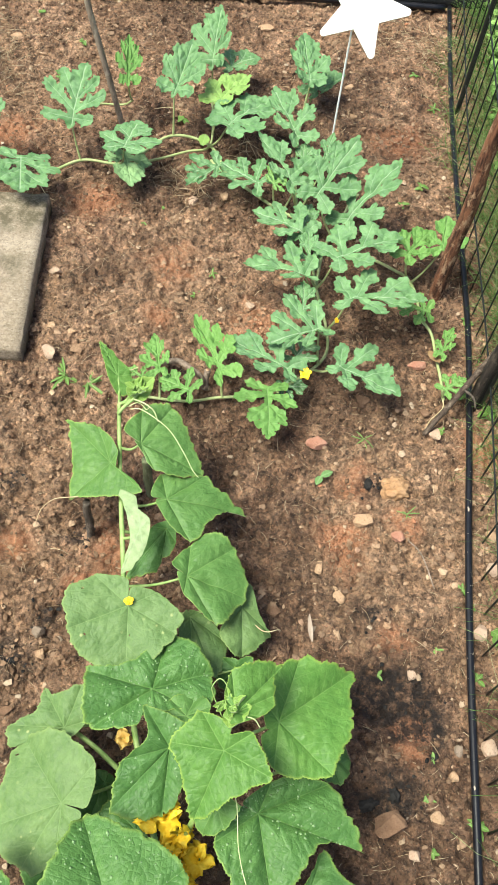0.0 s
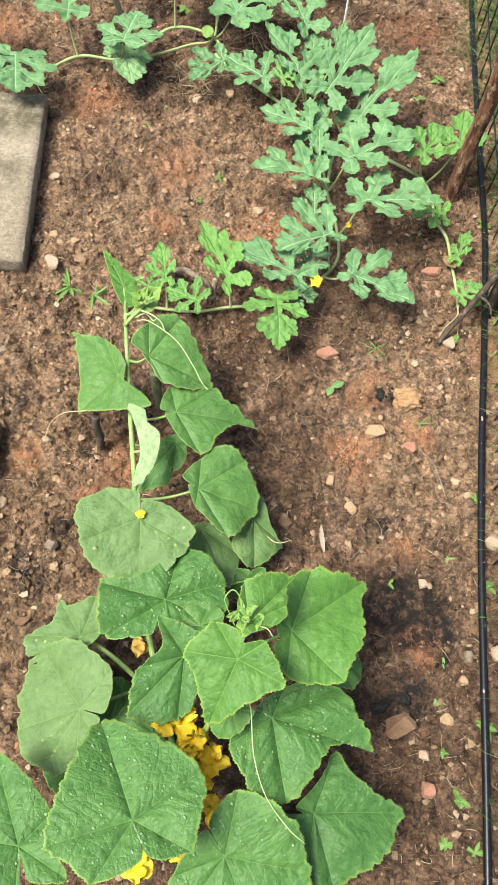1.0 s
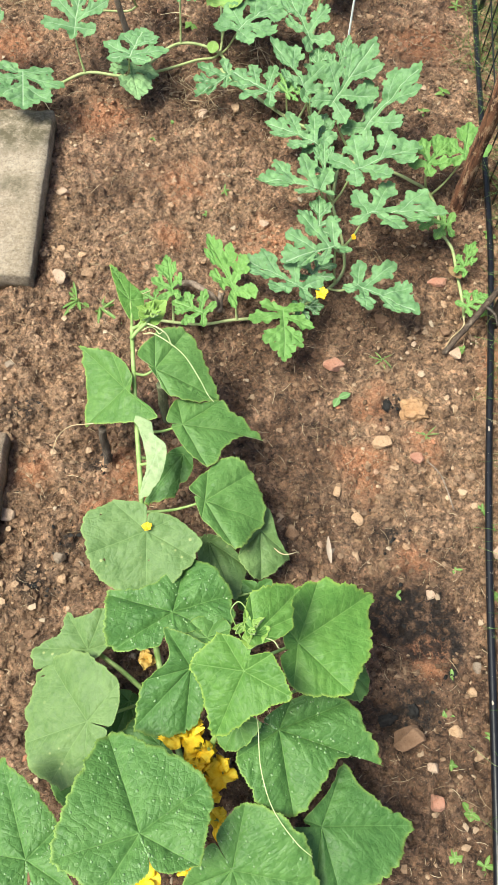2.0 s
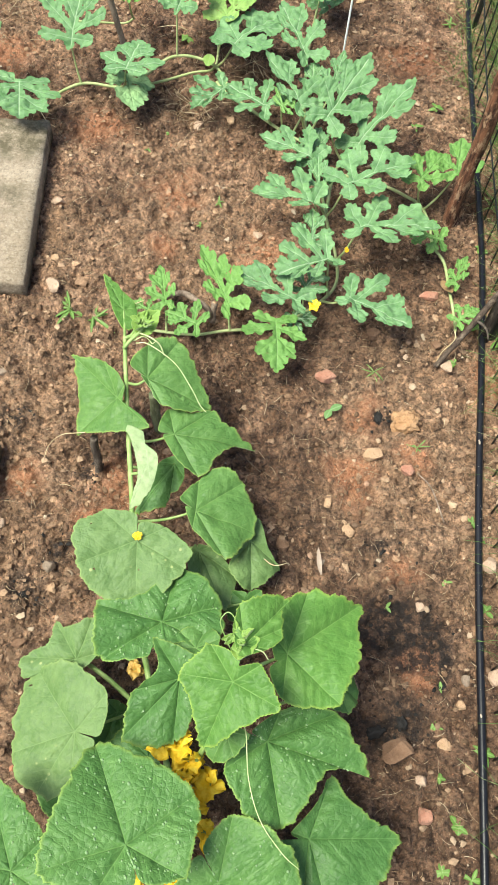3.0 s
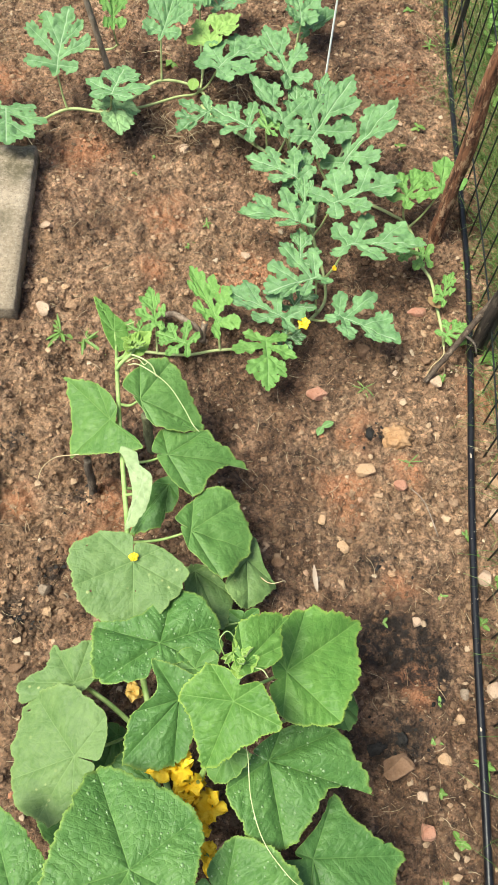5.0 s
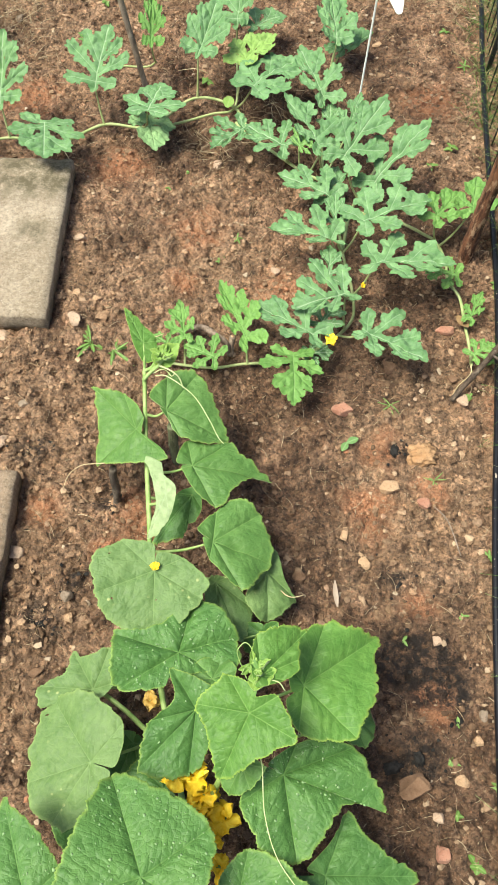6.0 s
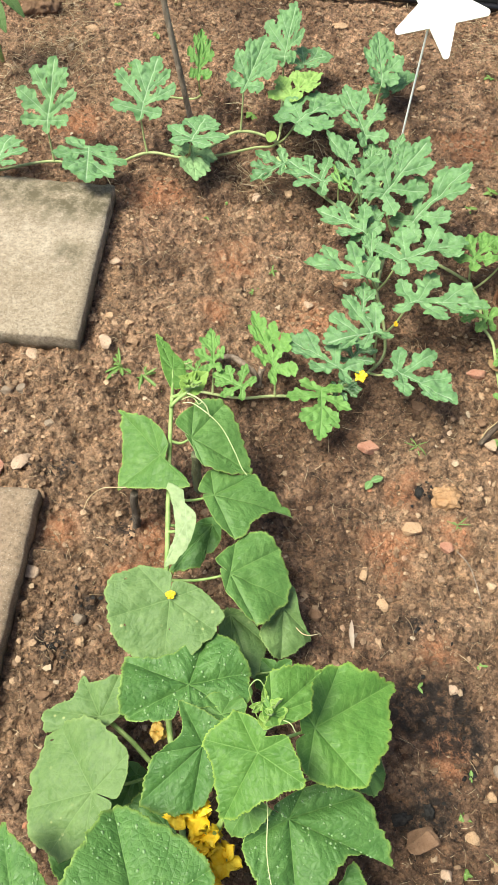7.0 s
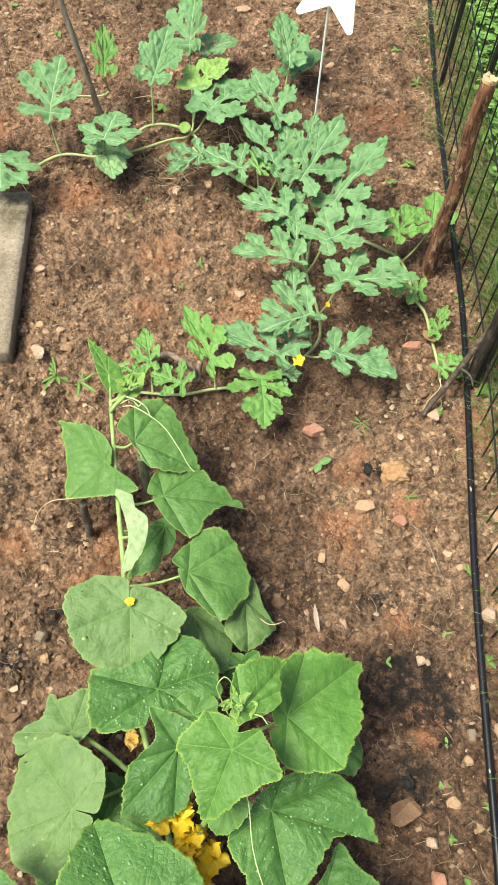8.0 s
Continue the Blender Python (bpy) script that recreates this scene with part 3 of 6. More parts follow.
def build_straw():
    g = np.random.default_rng(21)
    spots = []
    for x, y in bed_points(9000, g):
        spots.append((x, y, g.uniform(0, 6.28), 0.005 + 0.032 * g.random() ** 2.2, g.uniform(0, 0.007), g.uniform(0.00025, 0.0007)))
    for cx, cy, r, n in ((-0.56, 1.86, 0.13, 420), (-0.52, 2.02, 0.09, 200), (0.0, 1.58, 0.06, 170), (0.12, 1.68, 0.05, 60), (-0.58, 2.16, 0.08, 120), (0.62, 2.15, 0.1, 160), (0.45, 2.2, 0.12, 120)):
        for _ in range(n):
            spots.append((cx + g.normal(0, r * 0.55), cy + g.normal(0, r * 0.55), g.uniform(0, 6.28), g.uniform(0.02, 0.06), g.uniform(0, 0.016), g.uniform(0.0005, 0.0010)))
    fibres("dry_straw", spots, STRAW, "dry tan grass stalks strewn over the soil", "straw", 22)
    spots = []
    for _ in range(9500):
        y = g.uniform(0.0, 2.5)
        x = float(hose_x(y)) + 0.055 + abs(g.normal(0, 0.22))
        if y < 0.75 and g.random() < 0.75:
            continue
        spots.append((x, y, g.uniform(1.5, 4.9) if g.random() < 0.7 else g.uniform(0, 6.28), g.uniform(0.03, 0.12), g.uniform(0.012, 0.065), g.uniform(0.0004, 0.0010)))
    for _ in range(200):
        y = g.choice((1.78, 1.92, 2.02, 1.70, 2.12, 1.86)) + g.normal(0, 0.035)
        spots.append((float(hose_x(y)) + g.normal(0, 0.022), y, g.uniform(0, 6.28), g.uniform(0.02, 0.06), g.uniform(0.01, 0.035), g.uniform(0.0004, 0.0009)))
    for _ in range(1800):
        spots.append((g.uniform(-0.9, 0.95), 2.38 + abs(g.normal(0, 0.15)), g.uniform(0, 6.28), g.uniform(0.03, 0.09), g.uniform(0.03, 0.10), g.uniform(0.0008, 0.0016)))
    fibres("grass", spots, GRASS, "fresh green grass with some dry blades along the fence", "grass", 23)


build_straw()


def build_clover():
    """Low round-leaved weeds that fill the ground outside the fence."""
    g = random.Random(31)
    verts, faces = [], []
    for _ in range(1900):
        y = g.uniform(0.62, 2.5)
        x = float(hose_x(y)) + 0.10 + abs(g.gauss(0, 0.20))
        z, r, a0 = float(ground_z(x, y)) + g.uniform(0.012, 0.05), g.uniform(0.004, 0.010), g.uniform(0, 6.28)
        for k in range(3):
            a = a0 + 2.09 * k
            o = len(verts)
            c = (x + r * math.cos(a), y + r * math.sin(a))
            tx, ty = g.uniform(-0.4, 0.4), g.uniform(-0.4, 0.4)
            verts.append((c[0], c[1], z))
            for j in range(8):
                b = a + 6.283 * j / 8
                q = r * (0.78 if j == 0 else 1.0)
                dx, dy = q * math.cos(b), q * math.sin(b)
                verts.append((c[0] + dx, c[1] + dy, z + tx * dx + ty * dy + 0.12 * r))
            faces += [(o, o + 1 + j, o + 1 + (j + 1) % 8) for j in range(8)]
        o = len(verts)
        verts += [(x - 0.0006, y, z), (x + 0.0006, y, z), (x, y + 0.0006, float(ground_z(x, y)) - 0.004)]
        faces.append((o, o + 1, o + 2))
    tagged(new("clover", surface("clover", verts, faces, [CLOVER])), "low green round-leaved weeds outside the fence", "weeds", kind="stuff")


build_clover()


# ---- slabs ----
def slab(x0, y0, x1, y1, top, thick, mat, label, seed, moss_shade):
    """A cast square with worn, slightly uneven edges."""
    n = 40
    g = np.random.default_rng(seed)
    xs, ys = np.linspace(x0, x1, n), np.linspace(y0, y1, n)
    X, Y = np.meshgrid(xs, ys)
    edge = np.minimum(np.minimum(X - x0, x1 - X), np.minimum(Y - y0, y1 - Y))
    Z = top - 0.004 * np.exp(-edge / 0.004) * (1 + 0.8 * rough(X, Y, 60, seed)) + 0.0006 * rough(X, Y, 80, seed + 1, 2)
    wob = 0.0022 * rough(X + Y, X - Y, 50, seed + 2, 2)
    on = edge < 1e-6
    X, Y = X + np.where(on, wob, 0), Y + np.where(on, wob, 0)
    verts = np.stack([X, Y, Z], -1).reshape(-1, 3).tolist()
    faces = [(j * n + i, j * n + i + 1, (j + 1) * n + i + 1, (j + 1) * n + i) for j in range(n - 1) for i in range(n - 1)]
    ring = list(range(n)) + [j * n + n - 1 for j in range(1, n)] + [(n - 1) * n + i for i in range(n - 2, -1, -1)] + [j * n for j in range(n - 2, 0, -1)]
    cx, cy = (x0 + x1) / 2, (y0 + y1) / 2
    prev = ring
    for depth, grow in ((0.004, 1.006), (thick * 0.55, 1.010), (thick, 1.006)):
        o = len(verts)
        for k, i in enumerate(ring):
            x, y, _ = verts[i]
            verts.append((cx + (x - cx) * grow + g.uniform(-0.0006, 0.0006), cy + (y - cy) * grow + g.uniform(-0.0006, 0.0006), top - depth - 0.003))
        now = list(range(o, o + len(ring)))
        faces += [(prev[k], now[k], now[(k + 1) % len(ring)], prev[(k + 1) % len(ring)]) for k in range(len(ring))]
        prev = now
    faces.append(tuple(prev[::-1]))
    V = np.array(verts)
    m = np.zeros(len(V))
    for a, b, r in moss_shade:
        m += np.clip(1.3 - np.hypot(V[:, 0] - a, V[:, 1] - b) / r, 0, 1)
    # sides darkened: soil stain plus side shade put into the colour
    m[n * n + len(ring):] += 0.75 + 0.4 * rough(V[n * n + len(ring):, 0] + V[n * n + len(ring):, 1], V[n * n + len(ring):, 2], 40, seed)
    V[:, :2] -= (cx, cy)
    me = surface("paving_slab", V, faces, [mat], values={"moss_shade": np.clip(m, 0, 1)})
    thing("paving_slab", cx, cy, 0, label, "paving slab", "stepping stones", data=me)


slab(-0.731, 1.043, -0.307, 1.467, 0.044, 0.046, PAVER, "weathered pale concrete stepping slab with dark mossy stain", 4, ((-0.42, 1.43, 0.10), (-0.34, 1.42, 0.07), (-0.55, 1.45, 0.08), (-0.36, 1.25, 0.04), (-0.62, 1.10, 0.05)))
slab(-0.735, 0.296, -0.311, 0.720, 0.042, 0.044, PAVER_BROWN, "brownish concrete stepping slab sunk in soil", 7, ())


# ---- plants ----
def near_point(path, p):
    c = spline(path, 10)
    return c[np.argmin(np.linalg.norm(c - np.array(p), axis=1))]


def petiole(leaf, foot, top, mat, r=0.0022):
    foot, top = np.array(foot, float), np.array(top, float)
    mid = (foot + top) / 2 + np.array([0, 0, -0.012])
    lead = top - np.array([0, 0, 0.0015])
    part("petiole", tube("petiole", [foot, mid, lead], r * 1.25, r * 0.8, mat, 7, 7), leaf)


def blade_mesh(name, verts, faces, mats, index, values):
    """A smooth mesh from arrays of triangles or quads with the same corner count."""
    me = bpy.data.meshes.new(name)
    verts, faces = np.asarray(verts, dtype=np.float32), [np.asarray(f, dtype=np.int32) for f in faces]
    me.vertices.add(len(verts))
    me.vertices.foreach_set("co", verts.reshape(-1))
    me.loops.add(sum(f.size for f in faces))
    me.loops.foreach_set("vertex_index", np.concatenate([f.reshape(-1) for f in faces]))
    count = np.concatenate([np.full(len(f), f.shape[1]) for f in faces])
    me.polygons.add(len(count))
    me.polygons.foreach_set("loop_start", np.concatenate([[0], np.cumsum(count)[:-1]]).astype(np.int32))
    me.polygons.foreach_set("material_index", np.concatenate(index).astype(np.int32))
    me.polygons.foreach_set("use_smooth", np.ones(len(count), dtype=bool))
    for m in mats:
        me.materials.append(m)
    for key, v in values.items():
        me.attributes.new(key, "FLOAT", "POINT").data.foreach_set("value", np.asarray(v, dtype=np.float32))
    me.update(calc_edges=True)
    return me


def leaf_outline(lobes, notch):
    """Points round a blade: base lobe, bay, side lobe, bay, tip and back down the other side; closed at the notch."""
    ang, rad = list(lobes[0::2]), list(lobes[1::2])
    if len(ang) == 5:
        for i in (3, 2, 1, 0):
            ang.insert(i + 1, (ang[i] + ang[i + 1]) / 2)
            rad.insert(i + 1, 0.5 * (rad[i] + rad[i + 1]) * (0.93 if abs(ang[i] - ang[i + 2]) < 90 else 0.86))
    at = [np.array((r * math.sin(radians(a)), r * math.cos(radians(a)))) for a, r in zip(ang, rad)]
    size = max(rad)
    ctrl, corner = [np.array((0.0, -notch))], [True]
    if ang[0] < 158 and notch < 0.5 * rad[0]:
        q = radians(ang[0] + 0.86 * (180 - ang[0]))
        ctrl.append(rad[0] * 0.58 * np.array((math.sin(q), math.cos(q))))
        corner.append(False)
    for i, p in enumerate(at):
        ctrl.append(p)
        corner.append(i in (2, 4, 6))
    if ang[-1] > -158 and notch < 0.5 * rad[-1]:
        q = radians(ang[-1] - 0.86 * (180 + ang[-1]))
        ctrl.append(rad[-1] * 0.58 * np.array((math.sin(q), math.cos(q))))
        corner.append(False)
    n = len(ctrl)
    line = []
    for i in range(n):
        p0, p1, p2, p3 = ctrl[i - 1], ctrl[i], ctrl[(i + 1) % n], ctrl[(i + 2) % n]
        m1 = 0.75 * (p2 - p1) + 0.12 * (p2 - p0) if corner[i] else 0.46 * (p2 - p0)
        m2 = 0.75 * (p2 - p1) + 0.12 * (p3 - p1) if corner[(i + 1) % n] else 0.46 * (p3 - p1)
        for t in np.linspace(0, 1, 20, endpoint=False):
            line.append((2 * t ** 3 - 3 * t * t + 1) * p1 + (t ** 3 - 2 * t * t + t) * m1 + (3 * t * t - 2 * t ** 3) * p2 + (t ** 3 - t * t) * m2)
    return np.array(line), [at[k] for k in (0, 2, 4, 6, 8)], size


def cucumber_leaf(plant, vine, at, turn, lobes, seed=0, mat=None, back=None, cup=0.10, ruffle=0.065, drops=0, holes=0, pucker=1.0, teeth=1.0, notch=0.006):
    """A five-lobed toothed blade; lobes: angle and reach of each lobe and bay, from one base lobe round to the other."""
    g = random.Random(seed)
    line, tips, size = leaf_outline(lobes, notch)
    closed = np.vstack([line, line[:1]])
    along = np.concatenate([[0], np.cumsum(np.linalg.norm(np.diff(closed, axis=0), axis=1))])
    count = int(min(300, max(80, along[-1] / 0.0022))) // 2 * 2
    want = np.linspace(0, along[-1], count, endpoint=False)
    rim = np.stack([np.interp(want, along, closed[:, k]) for k in (0, 1)], -1)
    normal = np.roll(rim, -2, 0) - np.roll(rim, 2, 0)
    normal = np.stack([normal[:, 1], -normal[:, 0]], -1)
    normal /= np.linalg.norm(normal, axis=1)[:, None] + 1e-9
    if np.mean(np.sum(normal * rim, axis=1)) < 0:
        normal = -normal
    wave_at = np.linspace(0, 2 * math.pi, count, endpoint=False)
    wave = 0.030 * rough(2 * np.cos(wave_at), 2 * np.sin(wave_at), 2.6, g.randint(0, 80), 1) + 0.024 * rough(2 * np.cos(wave_at), 2 * np.sin(wave_at), 8.0, g.randint(0, 80), 1)
    wave *= np.clip(np.hypot(rim[:, 0], rim[:, 1]) / size * 2 - 0.5, 0, 1)
    rim = rim + normal * (wave * size)[:, None]
    th = np.unwrap(np.arctan2(rim[:, 0], rim[:, 1]))
    th = np.minimum.accumulate(th) if th[-1] < th[0] else np.maximum.accumulate(th)
    reach = np.hypot(rim[:, 0], rim[:, 1])
    rim = np.stack([reach * np.sin(th), reach * np.cos(th)], -1)
    tips = [rim[np.argmin(np.hypot(*(rim - p).T))] for p in tips]
    bite = np.where(np.arange(count) % 2 == 0, 1.0, -0.25) * np.array([g.uniform(0.35, 1.3) for _ in range(count)])
    tooth = 0.00150 * min(1, size / 0.07) * teeth * bite * np.clip(np.sum(normal * rim, axis=1) / (reach + 1e-9), 0.15, 1) * np.clip(np.hypot(rim[:, 0], rim[:, 1]) / size * 3 - 0.4, 0, 1)
    rings = 34 if size > 0.03 else 12
    s = np.append((np.arange(1, rings) / (rings - 1)) ** 0.9 * 0.972, 1.0)
    flat = s[:, None, None] * rim[None]
    flat[-1] += normal * tooth[:, None]
    flat = np.vstack([[[0.0, 0.0]], flat.reshape(-1, 2)])
    x, y = flat[:, 0], flat[:, 1]
    r0, th0 = np.hypot(x, y), np.arctan2(x, y)
    gap = np.min([np.abs((th0 - math.atan2(p[0], p[1]) + math.pi) % (2 * math.pi) - math.pi) for p in tips], axis=0)
    across = r0 * np.sin(np.minimum(gap, math.pi / 2))
    up = r0 * np.cos(gap) - 0.85 * across
    k1, ph1, ph2, fold = g.randint(0, 90), g.uniform(0, 6), g.uniform(0, 6), g.uniform(0.0, 0.10)
    rr = r0 / size
    z = -cup * size * rr ** 2 + ruffle * size * rr ** 2 * np.sin(3 * th0 + ph1) + 0.5 * ruffle * size * rr ** 3 * np.sin(7 * th0 + ph2) + 0.18 * ruffle * size * rr ** 5 * np.sin(17 * th0 + ph1)
    z += fold * np.abs(x) * np.clip(rr, 0, 1) + 0.0030 * rough(x, y, 30, k1, 2) * np.clip(rr * 3, 0, 1) + 0.0009 * rough(x, y, 120, k1 + 7, 1)
    z += pucker * (0.0060 * (1 - np.exp(-across / 0.017)) + 0.0009 * (1 - np.exp(-across / 0.004)) + 0.0010 * np.abs(np.sin(math.pi * up * 62)) * np.clip(across / 0.008, 0, 1))
    z -= z[0]
    edge = np.concatenate([[0], np.repeat(np.clip((s - 0.955) / 0.045, 0, 1) ** 1.5, count)])
    top = np.stack([x, y, z], -1)
    n = len(top)
    verts = np.vstack([top, top - np.stack([0 * x, 0 * x, 0.0030 - 0.0026 * np.clip(edge + 0.10 * rr, 0, 1)], -1)])
    i = np.arange(count)
    j = (i + 1) % count
    k = np.arange(rings - 1)[:, None] * count + 1
    quads = np.stack([k + i, k + j, k + j + count, k + i + count], -1).reshape(-1, 4)
    if holes:
        gone = {g.randint(rings // 3, rings - 5) * count + g.randint(0, count - 1) for _ in range(holes)}
        keep = np.array([q not in gone and q - 1 not in gone for q in range(len(quads))])
        quads = quads[keep]
    under = quads[:, ::-1] + n
    a, c = 1 + (rings - 1) * count, n + 1 + (rings - 1) * count
    skirt = np.stack([a + i, a + j, c + j, c + i], -1)
    tris = np.vstack([np.stack([0 * i, 1 + j, 1 + i], -1), np.stack([0 * i + n, n + 1 + i, n + 1 + j], -1)])
    faces = [quads, under, skirt, tris]
    if np.sum(rim[:, 0] * np.roll(rim[:, 1], -1) - rim[:, 1] * np.roll(rim[:, 0], -1)) > 0:
        faces = [f[:, ::-1] for f in faces]
    index = [np.zeros(len(quads)), np.ones(len(under)), np.zeros(count), np.repeat([0, 1], count)]
    values = {key: np.tile(v, 2) for key, v in (("across", across / (1.05 - 0.75 * np.clip(rr, 0, 1))), ("along", up), ("rim", edge))}
    me = blade_mesh("leaf", verts, faces, [mat or CUCUMBER, back or CUCUMBER_BACK], index, values)
    m = pose(*at, *turn)
    leaf = part("leaf", me, plant, m=m)
    petiole(leaf, near_point(vine, at), at, STEM)
    if drops:
        dv, df = [], []
        ball = np.array(ICO)
        for _ in range(drops):
            p = 1 + int((rings - 4) * g.uniform(0.02, 1) ** 0.5) * count + g.randrange(count)
            q = g.uniform(0.0007, 0.0026) * g.uniform(0.4, 1)
            o = len(dv)
            dv += (ball * (q, q * g.uniform(0.8, 1.4), q * 0.40) + (x[p], y[p], z[p] + q * 0.15)).tolist()
            df += [tuple(o + k for k in f) for f in ICO_FACES]
        part("rain_water", surface("rain_water", dv, df, [WATER]), leaf, "clear rain drops", m, "stuff")
    return leaf


def melon_template(seed, fat, spread):
    """A deeply cut blade of unit length: broad rounded lobes up the midrib, narrow bays between them."""
    g = random.Random(seed)
    caps, ribs = [], [(0, 0, 0, 0.92, 1.0)]

    def lobe(x0, y0, a, l, r, sides):
        """A lobe that widens outwards to a round, shallowly notched end."""
        r *= fat
        dx, dy = math.sin(a), math.cos(a)
        x1, y1 = x0 + l * dx, y0 + l * dy
        caps.append((x0, y0, x1, y1, 0.055, r * 0.80))
        ribs.append((x0, y0, x1 + 0.5 * r * dx, y1 + 0.5 * r * dy, 0.75))
        for b, k in ((-0.80, 0.62), (0.0, 0.78), (0.80, 0.62)):
            q = a + b + g.uniform(-0.12, 0.12)
            caps.append((x1, y1, x1 + r * k * math.sin(q), y1 + r * k * math.cos(q), r * 0.60, r * g.uniform(0.30, 0.40)))
        for t, k, sg in sides:
            q = a + sg * g.uniform(0.75, 1.0)
            px, py = x0 + l * t * dx, y0 + l * t * dy
            ex, ey = px + r * k * math.sin(q), py + r * k * math.cos(q)
            caps.append((px, py, ex, ey, r * 0.55, r * g.uniform(0.44, 0.54)))
            ribs.append((px, py, ex, ey, 0.45))

    caps.append((0, 0, 0, 0.80, 0.075, 0.070))
    low = 0.35 * (1 - spread)
    lobe(0, 0.60, g.uniform(-0.06, 0.06), 0.24, 0.150, ((0.35, 1.15, 1), (0.35, 1.15, -1)))
    for sg in (-1, 1):
        lobe(0, 0.37 + g.uniform(-0.03, 0.03), spread * sg * g.uniform(0.66, 0.82), g.uniform(0.36, 0.43), 0.125, ((0.62, 1.10, 1), (0.60, 0.95, -1)))
        lobe(0, 0.11 + low + g.uniform(-0.02, 0.02), spread * sg * g.uniform(1.05, 1.25), g.uniform(0.46, 0.52), 0.132, ((0.66, 1.10, 1), (0.52, 1.05, -1)))
        lobe(0, 0.02 + low, spread * sg * g.uniform(1.80, 2.08), g.uniform(0.24, 0.32), 0.128, ((0.55, 0.7, sg),))
    step = 0.0095
    xs, ys = np.arange(-0.82, 0.821, step), np.arange(-0.52, 1.16, step)
    X, Y = np.meshgrid(xs, ys)
    F = np.full(X.shape, 9.0)
    for x0, y0, x1, y1, r0, r1 in caps:
        dx, dy = x1 - x0, y1 - y0
        t = np.clip(((X - x0) * dx + (Y - y0) * dy) / (dx * dx + dy * dy + 1e-9), 0, 1)
        d = np.hypot(X - x0 - t * dx, Y - y0 - t * dy) - (r0 + (r1 - r0) * t)
        h = np.clip(0.5 + 0.5 * (d - F) / 0.016, 0, 1)
        F = d * (1 - h) + F * h - 0.016 * h * (1 - h)
    F = (F + 0.012 * rough(X, Y, 17, seed % 50, 1) + 0.016 * rough(X, Y, 34, seed % 50 + 9, 1)).reshape(-1)
    P = np.stack([X.reshape(-1), Y.reshape(-1)], -1)
    w = len(xs)
    pos, tris, key, edges = [], [], {}, []

    def vert(i):
        if i not in key:
            key[i] = len(pos)
            pos.append(P[i])
        return key[i]

    def cut(i, j):
        k = (i, j) if i < j else (j, i)
        if k not in key:
            t = min(0.97, max(0.03, F[k[0]] / (F[k[0]] - F[k[1]])))
            key[k] = len(pos)
            pos.append(P[k[0]] * (1 - t) + P[k[1]] * t)
        return key[k]

    G = F.reshape(X.shape)
    cells = np.nonzero((np.minimum.reduce([G[:-1, :-1], G[1:, :-1], G[:-1, 1:], G[1:, 1:]]) < 0).reshape(-1))[0]
    for c in cells:
        j, i = divmod(int(c), w - 1)
        a = j * w + i
        for t in (((a, a + 1, a + w + 1), (a, a + w + 1, a + w)) if (i + j) % 2 else ((a, a + 1, a + w), (a + 1, a + w + 1, a + w))):
            inside = [q for q in t if F[q] < 0]
            if len(inside) == 3:
                tris.append(tuple(vert(q) for q in t))
            elif len(inside) == 1:
                k = t.index(inside[0])
                p, q, r = t[k], t[(k + 1) % 3], t[(k + 2) % 3]
                u, v2 = cut(p, q), cut(p, r)
                tris.append((vert(p), u, v2))
                edges.append((u, v2))
            elif len(inside) == 2:
                k = [q for q in range(3) if F[t[q]] >= 0][0]
                p, q, r = t[k], t[(k + 1) % 3], t[(k + 2) % 3]
                u, v2 = cut(p, q), cut(p, r)
                tris += [(u, vert(q), vert(r)), (u, vert(r), v2)]
                edges.append((v2, u))
    pos = np.array(pos)
    near, up = np.full(len(pos), 9.0), np.zeros(len(pos))
    for x0, y0, x1, y1, k in ribs:
        dx, dy = x1 - x0, y1 - y0
        l = math.hypot(dx, dy)
        t = np.clip(((pos[:, 0] - x0) * dx + (pos[:, 1] - y0) * dy) / (l * l), 0, 1)
        d = np.hypot(pos[:, 0] - x0 - t * dx, pos[:, 1] - y0 - t * dy) + (0 if k > 0.9 else 0.004 if k > 0.6 else 0.0075)
        up = np.where(d < near, t * l - d, up)
        near = np.minimum(near, d)
    return pos, np.array(tris), np.array(edges), near, up


MELON_SHAPES = {}


